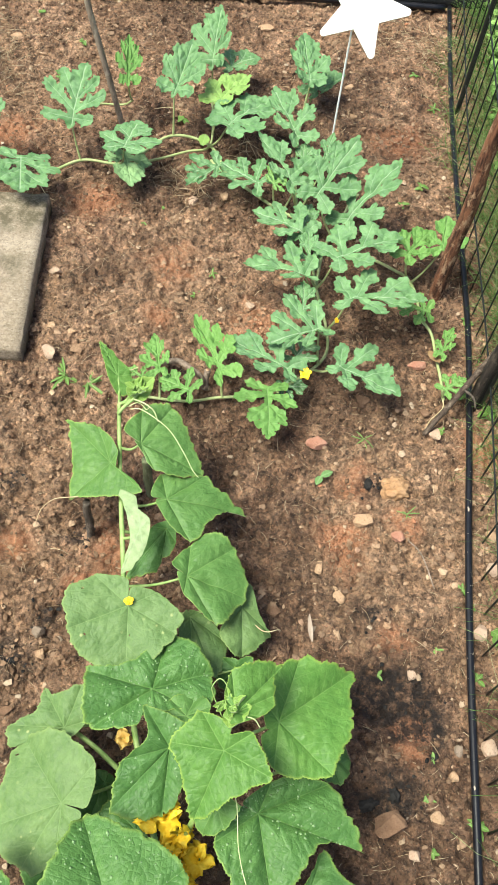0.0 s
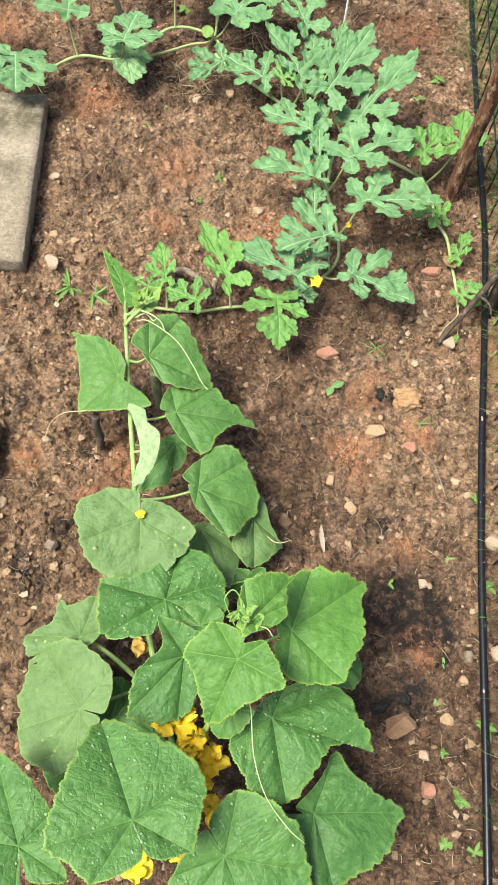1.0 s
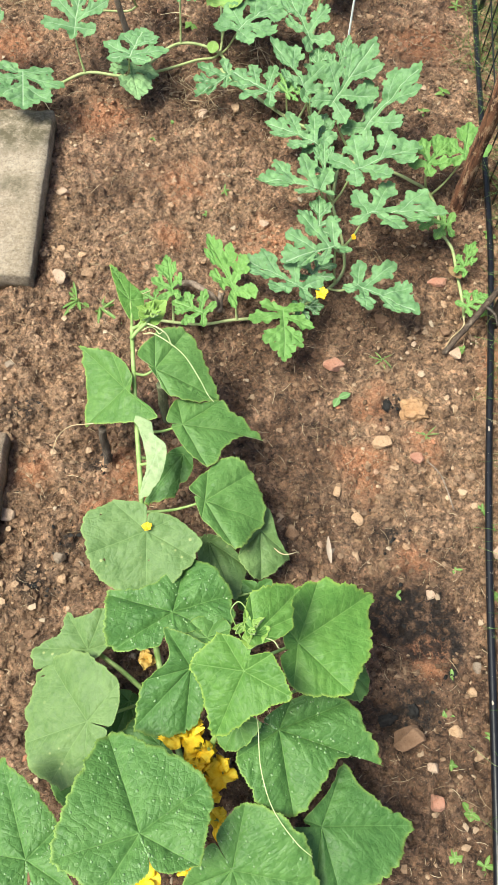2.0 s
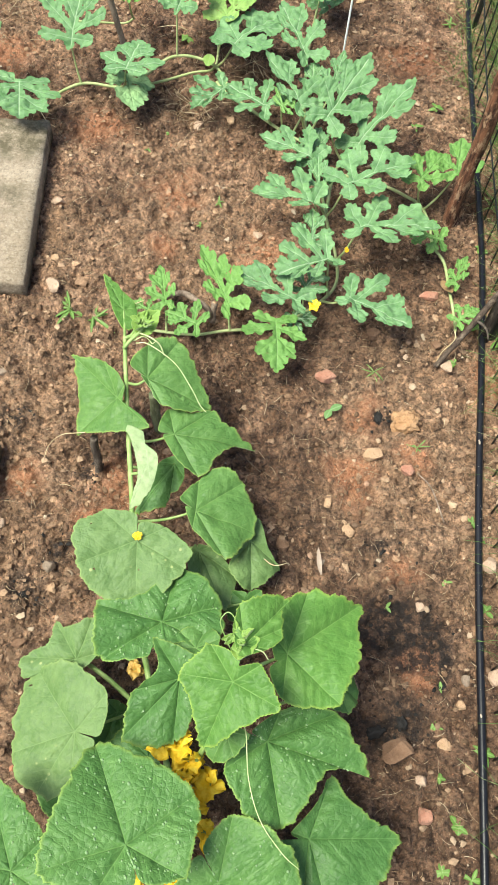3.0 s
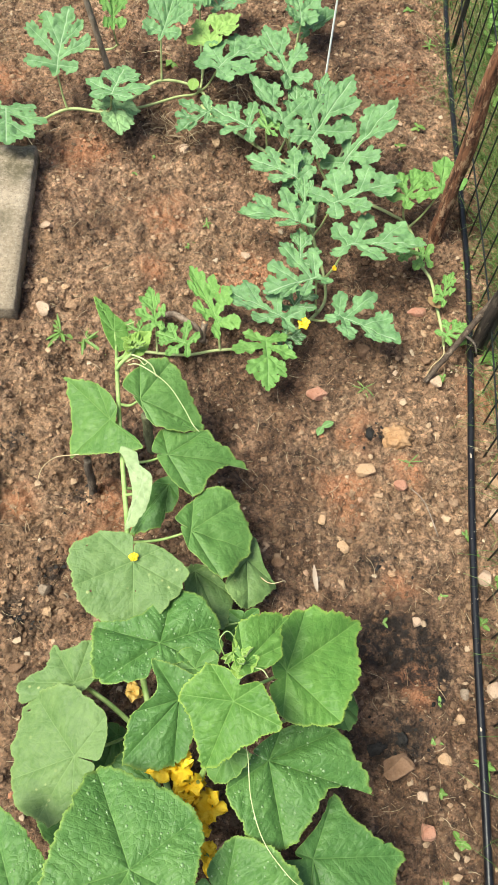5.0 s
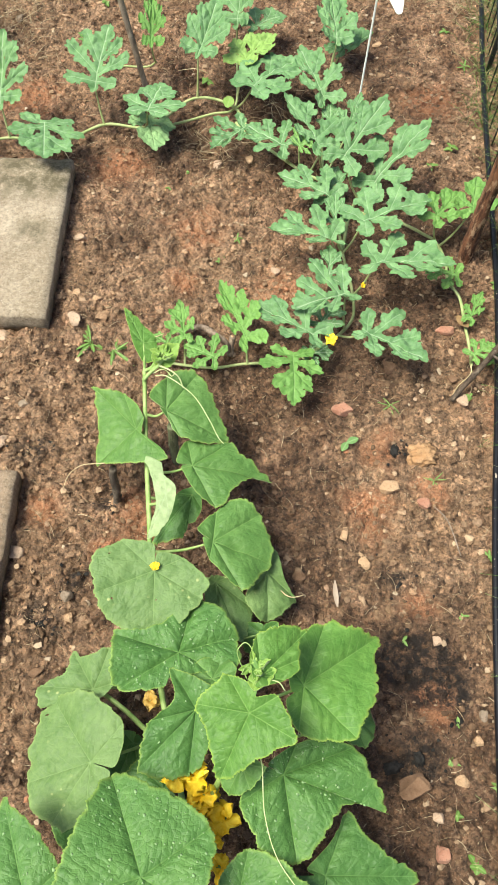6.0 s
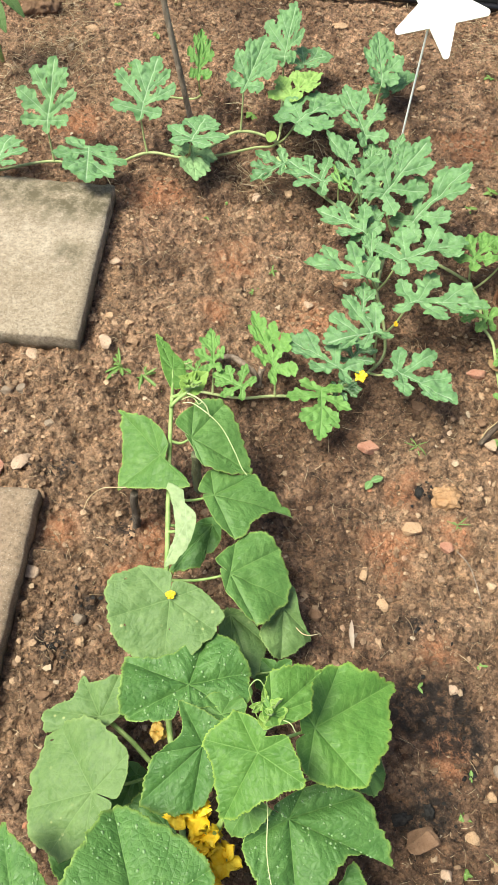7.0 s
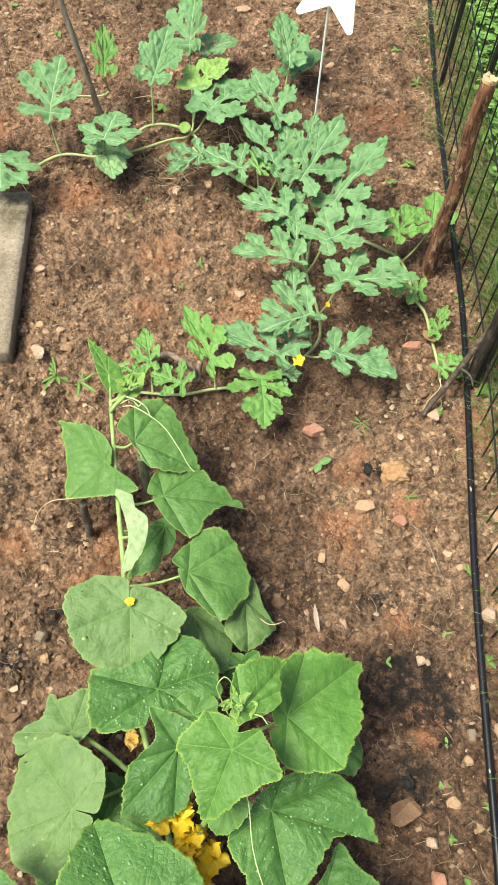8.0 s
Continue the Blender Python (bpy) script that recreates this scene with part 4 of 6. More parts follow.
def melon_leaf(plant, vine, at, turn, length, right, left, seed=0, mat=None, fat=1.0, spread=1.0):
    """One watermelon leaf: a cut blade, bent its own way, on its stalk."""
    kind = (seed % 11, fat, spread)
    if kind not in MELON_SHAPES:
        MELON_SHAPES[kind] = melon_template(900 + 13 * kind[0], fat, spread)
    pos, tris, edges, near, up = MELON_SHAPES[kind]
    g = random.Random(seed)
    x, y = pos[:, 0], pos[:, 1]
    sx = np.where(x > 0, right, left) / 0.64
    k1, fold, droop, ph = g.randint(0, 90), g.uniform(0.08, 0.26), g.uniform(0.05, 0.20), g.uniform(0, 6)
    z = length * (fold * np.abs(x) * 0.7 - droop * (x * x + (y - 0.25) ** 2) * 0.8 + 0.045 * rough(x, y, 4.5, k1, 2) + 0.014 * rough(x, y, 14, k1 + 3, 1) + 0.03 * np.sin(6 * y + ph) * np.abs(x) + 0.030 * (1 - np.exp(-near / 0.05)))
    z = z - z[np.argmin(np.hypot(x, y))]
    rim = np.zeros(len(pos))
    rim[edges.reshape(-1)] = 1.0
    top = np.stack([x * sx, y * length, z], -1)
    n = len(top)
    verts = np.vstack([top, top - (0, 0, 0.0007)])
    faces = [tris, n + tris[:, ::-1], np.stack([edges[:, 0], edges[:, 1], n + edges[:, 1], n + edges[:, 0]], -1)]
    index = [np.zeros(len(tris)), np.ones(len(tris)), np.zeros(len(edges))]
    scale = min(length, 0.13)
    me = blade_mesh("leaf", verts, faces, [mat or MELON, MELON_BACK], index, {"across": np.tile(near * scale, 2), "along": np.tile(up * scale, 2), "rim": np.tile(rim, 2)})
    leaf = part("leaf", me, plant, m=pose(*at, *turn))
    petiole(leaf, near_point(vine, at), at, MELON_STEM, 0.0022)
    return leaf


def petal(name, l, w, seed, mat):
    g = random.Random(seed)
    nu, nv = 7, 7
    verts, faces = [], []
    curl, ph = g.uniform(-0.5, 0.9), g.uniform(0, 6)
    for i in range(nu):
        t = i / (nu - 1)
        half = w * (0.22 + 0.95 * math.sin(math.pi * min(1, t * 0.86 + 0.04)) ** 0.9) * (1 + 0.25 * g.uniform(-1, 1)) * (1 if t < 0.9 else 0.72)
        for j in range(nv):
            s = j / (nv - 1) * 2 - 1
            verts.append((half * s * 0.62, l * t * (1 - 0.10 * s * s * t), l * (0.25 * t - curl * t * t * 0.5) + 0.15 * l * t * math.sin(6 * s + ph) + 0.10 * l * math.sin(9 * t + 3 * s + ph) + 0.18 * half * s * s))
    faces = [(i * nv + j, i * nv + j + 1, (i + 1) * nv + j + 1, (i + 1) * nv + j) for i in range(nu - 1) for j in range(nv - 1)]
    n = len(verts)
    low = [(x, y, z - 0.0005) for x, y, z in verts]
    faces += [tuple(n + k for k in reversed(f)) for f in faces]
    edge = [j for j in range(nv)] + [i * nv + nv - 1 for i in range(1, nu)] + [(nu - 1) * nv + j for j in range(nv - 2, -1, -1)] + [i * nv for i in range(nu - 2, 0, -1)]
    faces += [(edge[k], n + edge[k], n + edge[(k + 1) % len(edge)], edge[(k + 1) % len(edge)]) for k in range(len(edge))]
    return surface(name, verts + low, faces, [mat])


def flower(plant, at, size, seed, mat=None, tilt=0.4, spin=None, label="crumpled yellow flower", neat=False):
    """A short green cup with five petals."""
    g = random.Random(seed)
    base = Matrix.Translation(at) @ Euler((g.uniform(-tilt, tilt), g.uniform(-tilt, tilt), g.uniform(0, 6) if spin is None else spin)).to_matrix().to_4x4()
    cup = part("flower", tube("flower", [(0, 0, -0.35 * size), (0, 0, -0.12 * size), (0, 0, 0.02 * size)], 0.10 * size, 0.16 * size, STEM, 8, 4), plant, label, base)
    for k in range(5):
        a = 2 * math.pi * k / 5 + g.uniform(-0.2, 0.2)
        m = base @ Matrix.Rotation(a, 4, "Z") @ Matrix.Rotation(g.uniform(-0.1, 0.25) if neat else g.uniform(-0.8, 1.0), 4, "X")
        part("petal", petal("petal", size * (1.1 if neat else g.uniform(0.75, 1.25)), size * (0.70 if neat else g.uniform(0.50, 0.85)), seed * 7 + k, mat or PETAL), cup, m=m)


def curl(start, way, turns, r, n=26):
    """A loose spiral of points."""
    p, w = np.array(start, float), np.array(way, float)
    side = np.cross(w, (0, 0, 1.0))
    side /= np.linalg.norm(side) + 1e-9
    up = np.cross(side, w / np.linalg.norm(w))
    return [p + w * (k / n) + r * (k / n) ** 0.5 * (math.sin(turns * 6.283 * k / n) * side + (1 - math.cos(turns * 6.283 * k / n)) * up) for k in range(n + 1)]


# cucumber vine beside its stakes
CV = [(-0.003, 0.204, -0.004), (-0.030, 0.301, 0.04), (-0.062, 0.455, 0.085), (-0.074, 0.592, 0.11), (-0.085, 0.699, 0.13), (-0.092, 0.784, 0.155), (-0.094, 0.830, 0.185)]
CB = [(0.0, 0.204, -0.004), (0.02, 0.20, 0.07), (0.05, 0.24, 0.16), (0.075, 0.30, 0.26), (0.085, 0.335, 0.295)]
CLOW = [(-0.003, 0.20, -0.004), (0.0, 0.14, 0.05), (0.02, 0.07, 0.06), (0.06, 0.02, 0.07)]
cucumber = thing("cucumber_plant", 0, 0.204, 0, "leafy green cucumber vine with yellow blossoms climbing from soil", "cucumber plant")
part("vine", tube("vine", CV, 0.0047, 0.0032, STEM, 9, 10, 0.10, 2), cucumber)
part("vine", tube("vine", CB, 0.0050, 0.0030, STEM, 9, 10), cucumber)
part("vine", tube("vine", CLOW, 0.0050, 0.0034, STEM, 9, 10), cucumber)
cucumber_leaf(cucumber, CV, (-0.102, 0.896, 0.17), (14, 10, 40), (109, 0.023, 60, 0.026, 35, 0.034, 19, 0.058, 11, 0.077, 4, 0.057, -9, 0.034, -73, 0.017, -145, 0.034), 100, CUCUMBER_NEW, pucker=0.3, notch=0.038)
cucumber_leaf(cucumber, CV, (-0.103, 0.742, 0.15), (-10, -24, 44), (77, 0.022, 41, 0.044, 20, 0.071, 8, 0.093, -2, 0.119, -38, 0.067, -83, 0.088, -127, 0.058, -184, 0.077), 101, cup=0.05, notch=0.005)
cucumber_leaf(cucumber, CV, (-0.056, 0.767, 0.17), (-16, 0, -115), (46, 0.019, 43, 0.033, 35, 0.052, 10, 0.08, -7, 0.112, -42, 0.082, -82, 0.085, -100, 0.076, -118, 0.06), 102, notch=0.003)
cucumber_leaf(cucumber, CV, (-0.012, 0.685, 0.14), (-8, 0, -88), (162, 0.018, 85, 0.046, 63, 0.083, 11, 0.088, 7, 0.135, -15, 0.086, -37, 0.079, -55, 0.045, -101, 0.045), 103, CUCUMBER, notch=0.008)
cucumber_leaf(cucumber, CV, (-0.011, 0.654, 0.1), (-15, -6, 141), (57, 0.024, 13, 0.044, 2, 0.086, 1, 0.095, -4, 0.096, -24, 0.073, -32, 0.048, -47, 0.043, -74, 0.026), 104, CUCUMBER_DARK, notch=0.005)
cucumber_leaf(cucumber, CV, (-0.048, 0.622, 0.165), (-7, -9, -171), (180, 0.051, 160, 0.071, 141, 0.028, 43, 0.024, 27, 0.072, 14, 0.06, -4, 0.038, -66, 0.015, -135, 0.021), 105, CUCUMBER_BACK, CUCUMBER, cup=0.15, ruffle=0.0, pucker=0.0, teeth=0.2, notch=0.032)
cucumber_leaf(cucumber, CV, (-0.056, 0.5, 0.17), (-12, 1, 179), (128, 0.065, 98, 0.089, 66, 0.088, 37, 0.094, -3, 0.088, -31, 0.082, -62, 0.079, -81, 0.076, -117, 0.044), 106, CUCUMBER_OLD, cup=0.06, ruffle=0.04, holes=3, pucker=0.6, teeth=0.7, notch=0.006)
cucumber_leaf(cucumber, CV, (0.024, 0.562, 0.13), (-11, -5, -115), (73, 0.029, 46, 0.054, 32, 0.087, 8, 0.087, -12, 0.1, -35, 0.089, -62, 0.093, -89, 0.082, -111, 0.052), 107, CUCUMBER, notch=0.006)
cucumber_leaf(cucumber, CV, (0.03, 0.514, 0.09), (-6, -10, -155), (78, 0.02, 44, 0.04, 19, 0.067, 10, 0.084, -1, 0.097, -17, 0.082, -36, 0.073, -53, 0.037, -92, 0.017), 108, CUCUMBER_OLD, notch=0.004)
cucumber_leaf(cucumber, CV, (0.109, 0.535, 0.08), (-22, 4, -109), (109, 0.052, 88, 0.071, 68, 0.075, 41, 0.063, 15, 0.065, -3, 0.029, -90, 0.04, -97, 0.024, -124, 0.016), 109, CUCUMBER_OLD, notch=0.008)
cucumber_leaf(cucumber, CV, (-0.016, 0.387, 0.16), (-5, 2, -16), (97, 0.058, 84, 0.081, 55, 0.084, 22, 0.085, -4, 0.078, -56, 0.048, -90, 0.092, -119, 0.092, -140, 0.093), 110, CUCUMBER_QUILT, drops=170, pucker=1.6, notch=0.041)
cucumber_leaf(cucumber, CV, (-0.124, 0.25, 0.13), (-12, -11, 75), (114, 0.062, 66, 0.088, 35, 0.109, 12, 0.098, -32, 0.093, -53, 0.093, -72, 0.088, -88, 0.089, -104, 0.056), 111, CUCUMBER_OLD, cup=0.1, holes=4, pucker=0.5, teeth=0.5, notch=0.005)
cucumber_leaf(cucumber, CV, (-0.132, 0.345, 0.12), (0, -15, 38), (112, 0.03, 74, 0.053, 58, 0.059, 16, 0.047, 3, 0.066, -25, 0.047, -49, 0.078, -67, 0.077, -81, 0.045), 112, CUCUMBER_OLD, notch=0.009)
cucumber_leaf(cucumber, CB, (0.011, 0.311, 0.17), (-10, -14, 136), (101, 0.061, 68, 0.032, 29, 0.062, 11, 0.082, -3, 0.103, -23, 0.093, -42, 0.082, -61, 0.055, -139, 0.027), 113, CUCUMBER_DARK, drops=20, pucker=1.6, notch=0.014)
cucumber_leaf(cucumber, CB, (0.031, 0.35, 0.17), (-15, -13, -20), (113, 0.031, 48, 0.035, 0, 0.038, -62, 0.034, -109, 0.032), 114)
cucumber_leaf(cucumber, CB, (0.076, 0.284, 0.29), (-19, 4, 155), (126, 0.05, 98, 0.053, 74, 0.064, 49, 0.054, 2, 0.086, -41, 0.05, -85, 0.062, -108, 0.047, -144, 0.039), 115, CUCUMBER_NEW, cup=0.05, notch=0.02)
cucumber_leaf(cucumber, CB, (0.089, 0.322, 0.31), (-7, 10, -47), (51, 0.028, 34, 0.043, 18, 0.052, 2, 0.064, -2, 0.083, -27, 0.062, -54, 0.049, -67, 0.036, -89, 0.021), 116, CUCUMBER_NEW, cup=0.02, notch=0.003)
cucumber_leaf(cucumber, CB, (0.147, 0.333, 0.22), (-5, 9, -55), (132, 0.057, 99, 0.074, 78, 0.091, 40, 0.093, 2, 0.129, -14, 0.103, -36, 0.088, -59, 0.064, -93, 0.034), 117, CUCUMBER_LIT, cup=0.08, notch=0.016)
cucumber_leaf(cucumber, CB, (0.124, 0.234, 0.17), (-8, 1, -111), (127, 0.064, 89, 0.086, 59, 0.106, 4, 0.086, -3, 0.148, -24, 0.111, -43, 0.107, -59, 0.073, -86, 0.041), 118, CUCUMBER_QUILT, drops=140, ruffle=0.07, pucker=1.5, notch=0.014)
cucumber_leaf(cucumber, CLOW, (0.179, 0.124, 0.12), (-7, 0, -91), (99, 0.071, 87, 0.084, 74, 0.088, 29, 0.103, -1, 0.121, -32, 0.074, -66, 0.082, -78, 0.04, -160, 0.024), 119, CUCUMBER_DARK, notch=0.014)
cucumber_leaf(cucumber, CLOW, (-0.04, 0.116, 0.24), (-9, 9, 22), (139, 0.075, 115, 0.077, 78, 0.097, 33, 0.094, 1, 0.126, -31, 0.094, -84, 0.1, -102, 0.08, -127, 0.075), 120, CUCUMBER_QUILT, drops=210, cup=0.06, notch=0.009)
cucumber_leaf(cucumber, CLOW, (-0.169, 0.09, 0.21), (-9, 3, 21), (141, 0.069, 108, 0.038, 64, 0.05, 18, 0.08, -1, 0.119, -21, 0.092, -60, 0.075, -94, 0.056, -161, 0.054), 121, CUCUMBER_QUILT, drops=80, notch=0.011)
cucumber_leaf(cucumber, CLOW, (0.065, 0.077, 0.16), (-10, 6, -150), (103, 0.068, 87, 0.085, 68, 0.094, 37, 0.098, 7, 0.121, -21, 0.121, -48, 0.106, -92, 0.09, -137, 0.077), 122, CUCUMBER_QUILT, drops=100, notch=0.01)
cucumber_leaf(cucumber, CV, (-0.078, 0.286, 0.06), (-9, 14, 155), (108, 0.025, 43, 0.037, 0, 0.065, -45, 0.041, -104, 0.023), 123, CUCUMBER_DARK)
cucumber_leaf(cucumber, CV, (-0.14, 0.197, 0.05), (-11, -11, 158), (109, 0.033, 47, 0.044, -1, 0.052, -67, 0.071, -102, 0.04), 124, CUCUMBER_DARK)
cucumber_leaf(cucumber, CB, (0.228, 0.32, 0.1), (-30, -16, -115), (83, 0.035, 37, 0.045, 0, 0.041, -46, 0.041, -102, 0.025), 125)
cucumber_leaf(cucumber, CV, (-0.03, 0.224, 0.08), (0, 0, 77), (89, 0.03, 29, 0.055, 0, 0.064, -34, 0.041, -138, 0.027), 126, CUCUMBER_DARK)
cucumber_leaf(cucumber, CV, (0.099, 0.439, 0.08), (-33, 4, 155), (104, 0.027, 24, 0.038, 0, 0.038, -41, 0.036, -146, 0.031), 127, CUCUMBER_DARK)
cucumber_leaf(cucumber, CB, (0.071, 0.241, 0.2), (-28, 17, 145), (83, 0.026, 32, 0.037, 1, 0.043, -48, 0.031, -115, 0.031), 128)
flower(cucumber, (0.008, 0.245, 0.125), 0.027, 3)
flower(cucumber, (0.026, 0.218, 0.115), 0.026, 4)
flower(cucumber, (0.020, 0.200, 0.10), 0.024, 5)
flower(cucumber, (0.052, 0.190, 0.095), 0.023, 6)
flower(cucumber, (0.036, 0.168, 0.085), 0.022, 7)
flower(cucumber, (0.046, 0.132, 0.085), 0.022, 8)
flower(cucumber, (-0.043, 0.066, 0.09), 0.024, 9)
flower(cucumber, (0.014, 0.082, 0.09), 0.020, 10)
flower(cucumber, (-0.010, 0.236, 0.105), 0.02, 12)
flower(cucumber, (-0.058, 0.346, 0.055), 0.016, 13, WILTED, label="wilted brownish flower")
flower(cucumber, (-0.055, 0.503, 0.178), 0.007, 14, label="tiny yellow flower bud")
for pts, r in (
    ([(-0.075, 0.818, 0.19), (-0.054, 0.806, 0.205), (-0.014, 0.781, 0.193), (0.012, 0.748, 0.176), (0.026, 0.724, 0.166), (0.036, 0.714, 0.160)], 0.0009),
    ([(0.092, 0.243, 0.235), (0.095, 0.230, 0.225), (0.099, 0.187, 0.196), (0.113, 0.143, 0.185), (0.139, 0.107, 0.186), (0.160, 0.090, 0.176)], 0.0008),
):
    part("tendril", tube("tendril", pts, r, r * 0.6, TENDRIL, 6, 8), cucumber, "pale thread-like tendril")
part("tendril", tube("tendril", [(-0.150, 0.690, 0.13), (-0.166, 0.694, 0.12), (-0.196, 0.708, 0.085), (-0.225, 0.718, 0.03), (-0.236, 0.702, 0.008)], 0.0009, 0.0006, DRY_TENDRIL, 6, 8), cucumber, "dry straw-coloured tendril")
part("tendril", tube("tendril", [(0.074, 0.321, 0.285), (0.062, 0.345, 0.300), (0.061, 0.352, 0.310), (0.069, 0.359, 0.315), (0.077, 0.352, 0.315), (0.083, 0.335, 0.312), (0.085, 0.318, 0.300)], 0.0008, 0.0007, STEM, 6, 6), cucumber, "curled pale green tendril")
part("tendril", tube("tendril", [(0.088, 0.318, 0.306), (0.108, 0.316, 0.308), (0.117, 0.308, 0.298)], 0.0010, 0.0007, TENDRIL, 6, 6), cucumber)
part("tendril", tube("tendril", curl((-0.085, 0.828, 0.185), (0.045, -0.012, 0.01), 1.4, 0.006), 0.0011, 0.0007, TENDRIL, 6, 2), cucumber)
part("tendril", tube("tendril", curl((0.13, 0.51, 0.07), (0.035, -0.01, -0.02), 0.8, 0.008), 0.0009, 0.0006, DRY_TENDRIL, 6, 2), cucumber)
part("tendril", tube("tendril", [(-0.070, 0.830, 0.200), (-0.052, 0.820, 0.203), (-0.038, 0.813, 0.194), (-0.031, 0.802, 0.180)], 0.0016, 0.0009, TENDRIL, 6, 6), cucumber, "stout pale green young tendril")
part("petiole", tube("petiole", [(-0.095, 0.816, 0.178), (-0.084, 0.823, 0.190), (-0.070, 0.831, 0.200), (-0.064, 0.841, 0.204)], 0.0034, 0.0022, STEM, 8, 6), cucumber)
part("petiole", tube("petiole", [(-0.124, 0.346, 0.10), (-0.106, 0.334, 0.102), (-0.086, 0.320, 0.10), (-0.061, 0.300, 0.092), (-0.034, 0.282, 0.060)], 0.0034, 0.0038, STEM, 8, 6), cucumber)
# folded young leaves and bud tufts at the two growing tips
cucumber_leaf(cucumber, CV, (-0.073, 0.839, 0.200), (10, 34, -38), (110, 0.014, 40, 0.028, 0, 0.043, -40, 0.024, -110, 0.012), 310, CUCUMBER_BUD, cup=-0.2, ruffle=0.1, notch=0.008)
cucumber_leaf(cucumber, CB, (0.080, 0.315, 0.302), (4, -26, -65), (110, 0.010, 40, 0.020, 0, 0.031, -40, 0.017, -110, 0.009), 311, CUCUMBER_BUD, cup=-0.2, ruffle=0.1, notch=0.006)
for k in range(14):
    tip, vine = ((-0.066, 0.843, 0.206), CV) if k % 2 else ((0.081, 0.332, 0.309), CB)
    a = 2.4 * k
    at = (tip[0] + 0.006 * math.cos(a), tip[1] + 0.006 * math.sin(a), tip[2] + 0.0012 * (k // 2))
    cucumber_leaf(cucumber, vine, at, (34 - 9 * (k % 5), -25 + 12 * (k % 4), math.degrees(a) - 90), (120, 0.004, 40, 0.006, 0, 0.014, -40, 0.006, -120, 0.004), 320 + k, CUCUMBER_BUD, cup=-0.3, ruffle=0.12, notch=0.002)

# watermelon
WL = [(-0.78, 1.46, 0.012), (-0.66, 1.49, 0.014), (-0.571, 1.515, 0.014), (-0.537, 1.53, 0.014), (-0.454, 1.549, 0.022), (-0.351, 1.548, 0.014), (-0.254, 1.604, 0.022), (-0.154, 1.608, 0.018), (-0.059, 1.691, 0.032), (0.028, 1.686, 0.022), (0.066, 1.62, 0.018)]
WL2 = [(-0.154, 1.608, 0.014), (-0.092, 1.63, 0.012), (-0.016, 1.666, 0.012), (0.035, 1.687, 0.014), (0.040, 1.80, 0.018), (0.032, 1.93, 0.022)]
WM = [(0.040, 1.64, 0.012), (0.066, 1.603, 0.014), (0.132, 1.536, 0.016), (0.184, 1.488, 0.016), (0.234, 1.451, 0.016), (0.246, 1.409, 0.018), (0.258, 1.328, 0.018), (0.269, 1.22, 0.018), (0.28, 1.147, 0.018), (0.274, 1.076, 0.016), (0.214, 1.015, 0.014), (0.151, 0.982, 0.012), (0.067, 0.971, 0.012), (0.004, 0.96, 0.012), (-0.091, 0.969, 0.014)]
WT = [(0.234, 1.442, 0.014), (0.233, 1.568, 0.02), (0.246, 1.736, 0.02), (0.274, 1.90, 0.02)]
WB = [(0.375, 1.54, 0.02), (0.353, 1.51, 0.018), (0.333, 1.463, 0.016), (0.307, 1.417, 0.016), (0.282, 1.347, 0.016), (0.264, 1.249, 0.016)]
WF = [(-0.30, 1.84, 0.05), (-0.292, 1.80, 0.035), (-0.236, 1.80, 0.03), (-0.174, 1.80, 0.03), (-0.15, 1.79, 0.05)]
WR = [(0.30, 1.37, 0.016), (0.387, 1.347, 0.014), (0.436, 1.317, 0.014), (0.463, 1.289, 0.016), (0.475, 1.236, 0.018), (0.475, 1.184, 0.020), (0.492, 1.14, 0.022), (0.496, 1.083, 0.018), (0.500, 1.021, 0.014), (0.500, 0.985, 0.010)]
melon = thing("watermelon_plant", 0.04, 1.64, 0, "sprawling blue-green watermelon vine with deeply lobed leaves on soil", "watermelon plant")
for path, r0, r1 in ((WL, 0.0031, 0.0036), (WL2, 0.0030, 0.0027), (WM, 0.0036, 0.0028), (WT, 0.0036, 0.0028), (WB, 0.0030, 0.0036), (WF, 0.0022, 0.0026), (WR, 0.0034, 0.0030)):
    part("vine", tube("vine", path, r0, r1, MELON_STEM, 8, 8, 0.06, 5), melon)
melon_leaf(melon, WL, (-0.46, 1.561, 0.1), (44, -3, -8), 0.152, 0.077, 0.097, 129, fat=0.8, spread=0.8)
melon_leaf(melon, WL, (-0.364, 1.52, 0.09), (3, -11, -173), 0.102, 0.076, 0.087, 130, fat=1.3)
melon_leaf(melon, WL, (-0.267, 1.623, 0.1), (28, 0, -12), 0.15, 0.076, 0.106, 131, fat=0.8, spread=0.8)
melon_leaf(melon, WL, (-0.554, 1.453, 0.08), (3, -8, -9), 0.101, 0.079, 0.084, 132, fat=0.85, spread=0.8)
melon_leaf(melon, WL, (-0.149, 1.559, 0.1), (3, -8, -17), 0.086, 0.075, 0.065, 133, fat=1.3)
melon_leaf(melon, WL, (-0.152, 1.599, 0.05), (3, -11, -169), 0.099, 0.052, 0.057, 134, MELON_BACK, fat=1.4)
melon_leaf(melon, WF, (-0.154, 1.753, 0.12), (14, 8, 4), 0.149, 0.043, 0.038, 135, MELON_NEW, fat=0.85, spread=0.85)
melon_leaf(melon, WL, (-0.048, 1.707, 0.13), (18, 4, -15), 0.148, 0.063, 0.063, 136, fat=1.1, spread=0.8)
melon_leaf(melon, WL2, (0.036, 1.864, 0.1), (30, -7, -12), 0.151, 0.041, 0.08, 137, fat=1, spread=0.8)
melon_leaf(melon, WL2, (0.075, 1.892, 0.08), (3, -3, -59), 0.086, 0.031, 0.067, 138, fat=1.4)
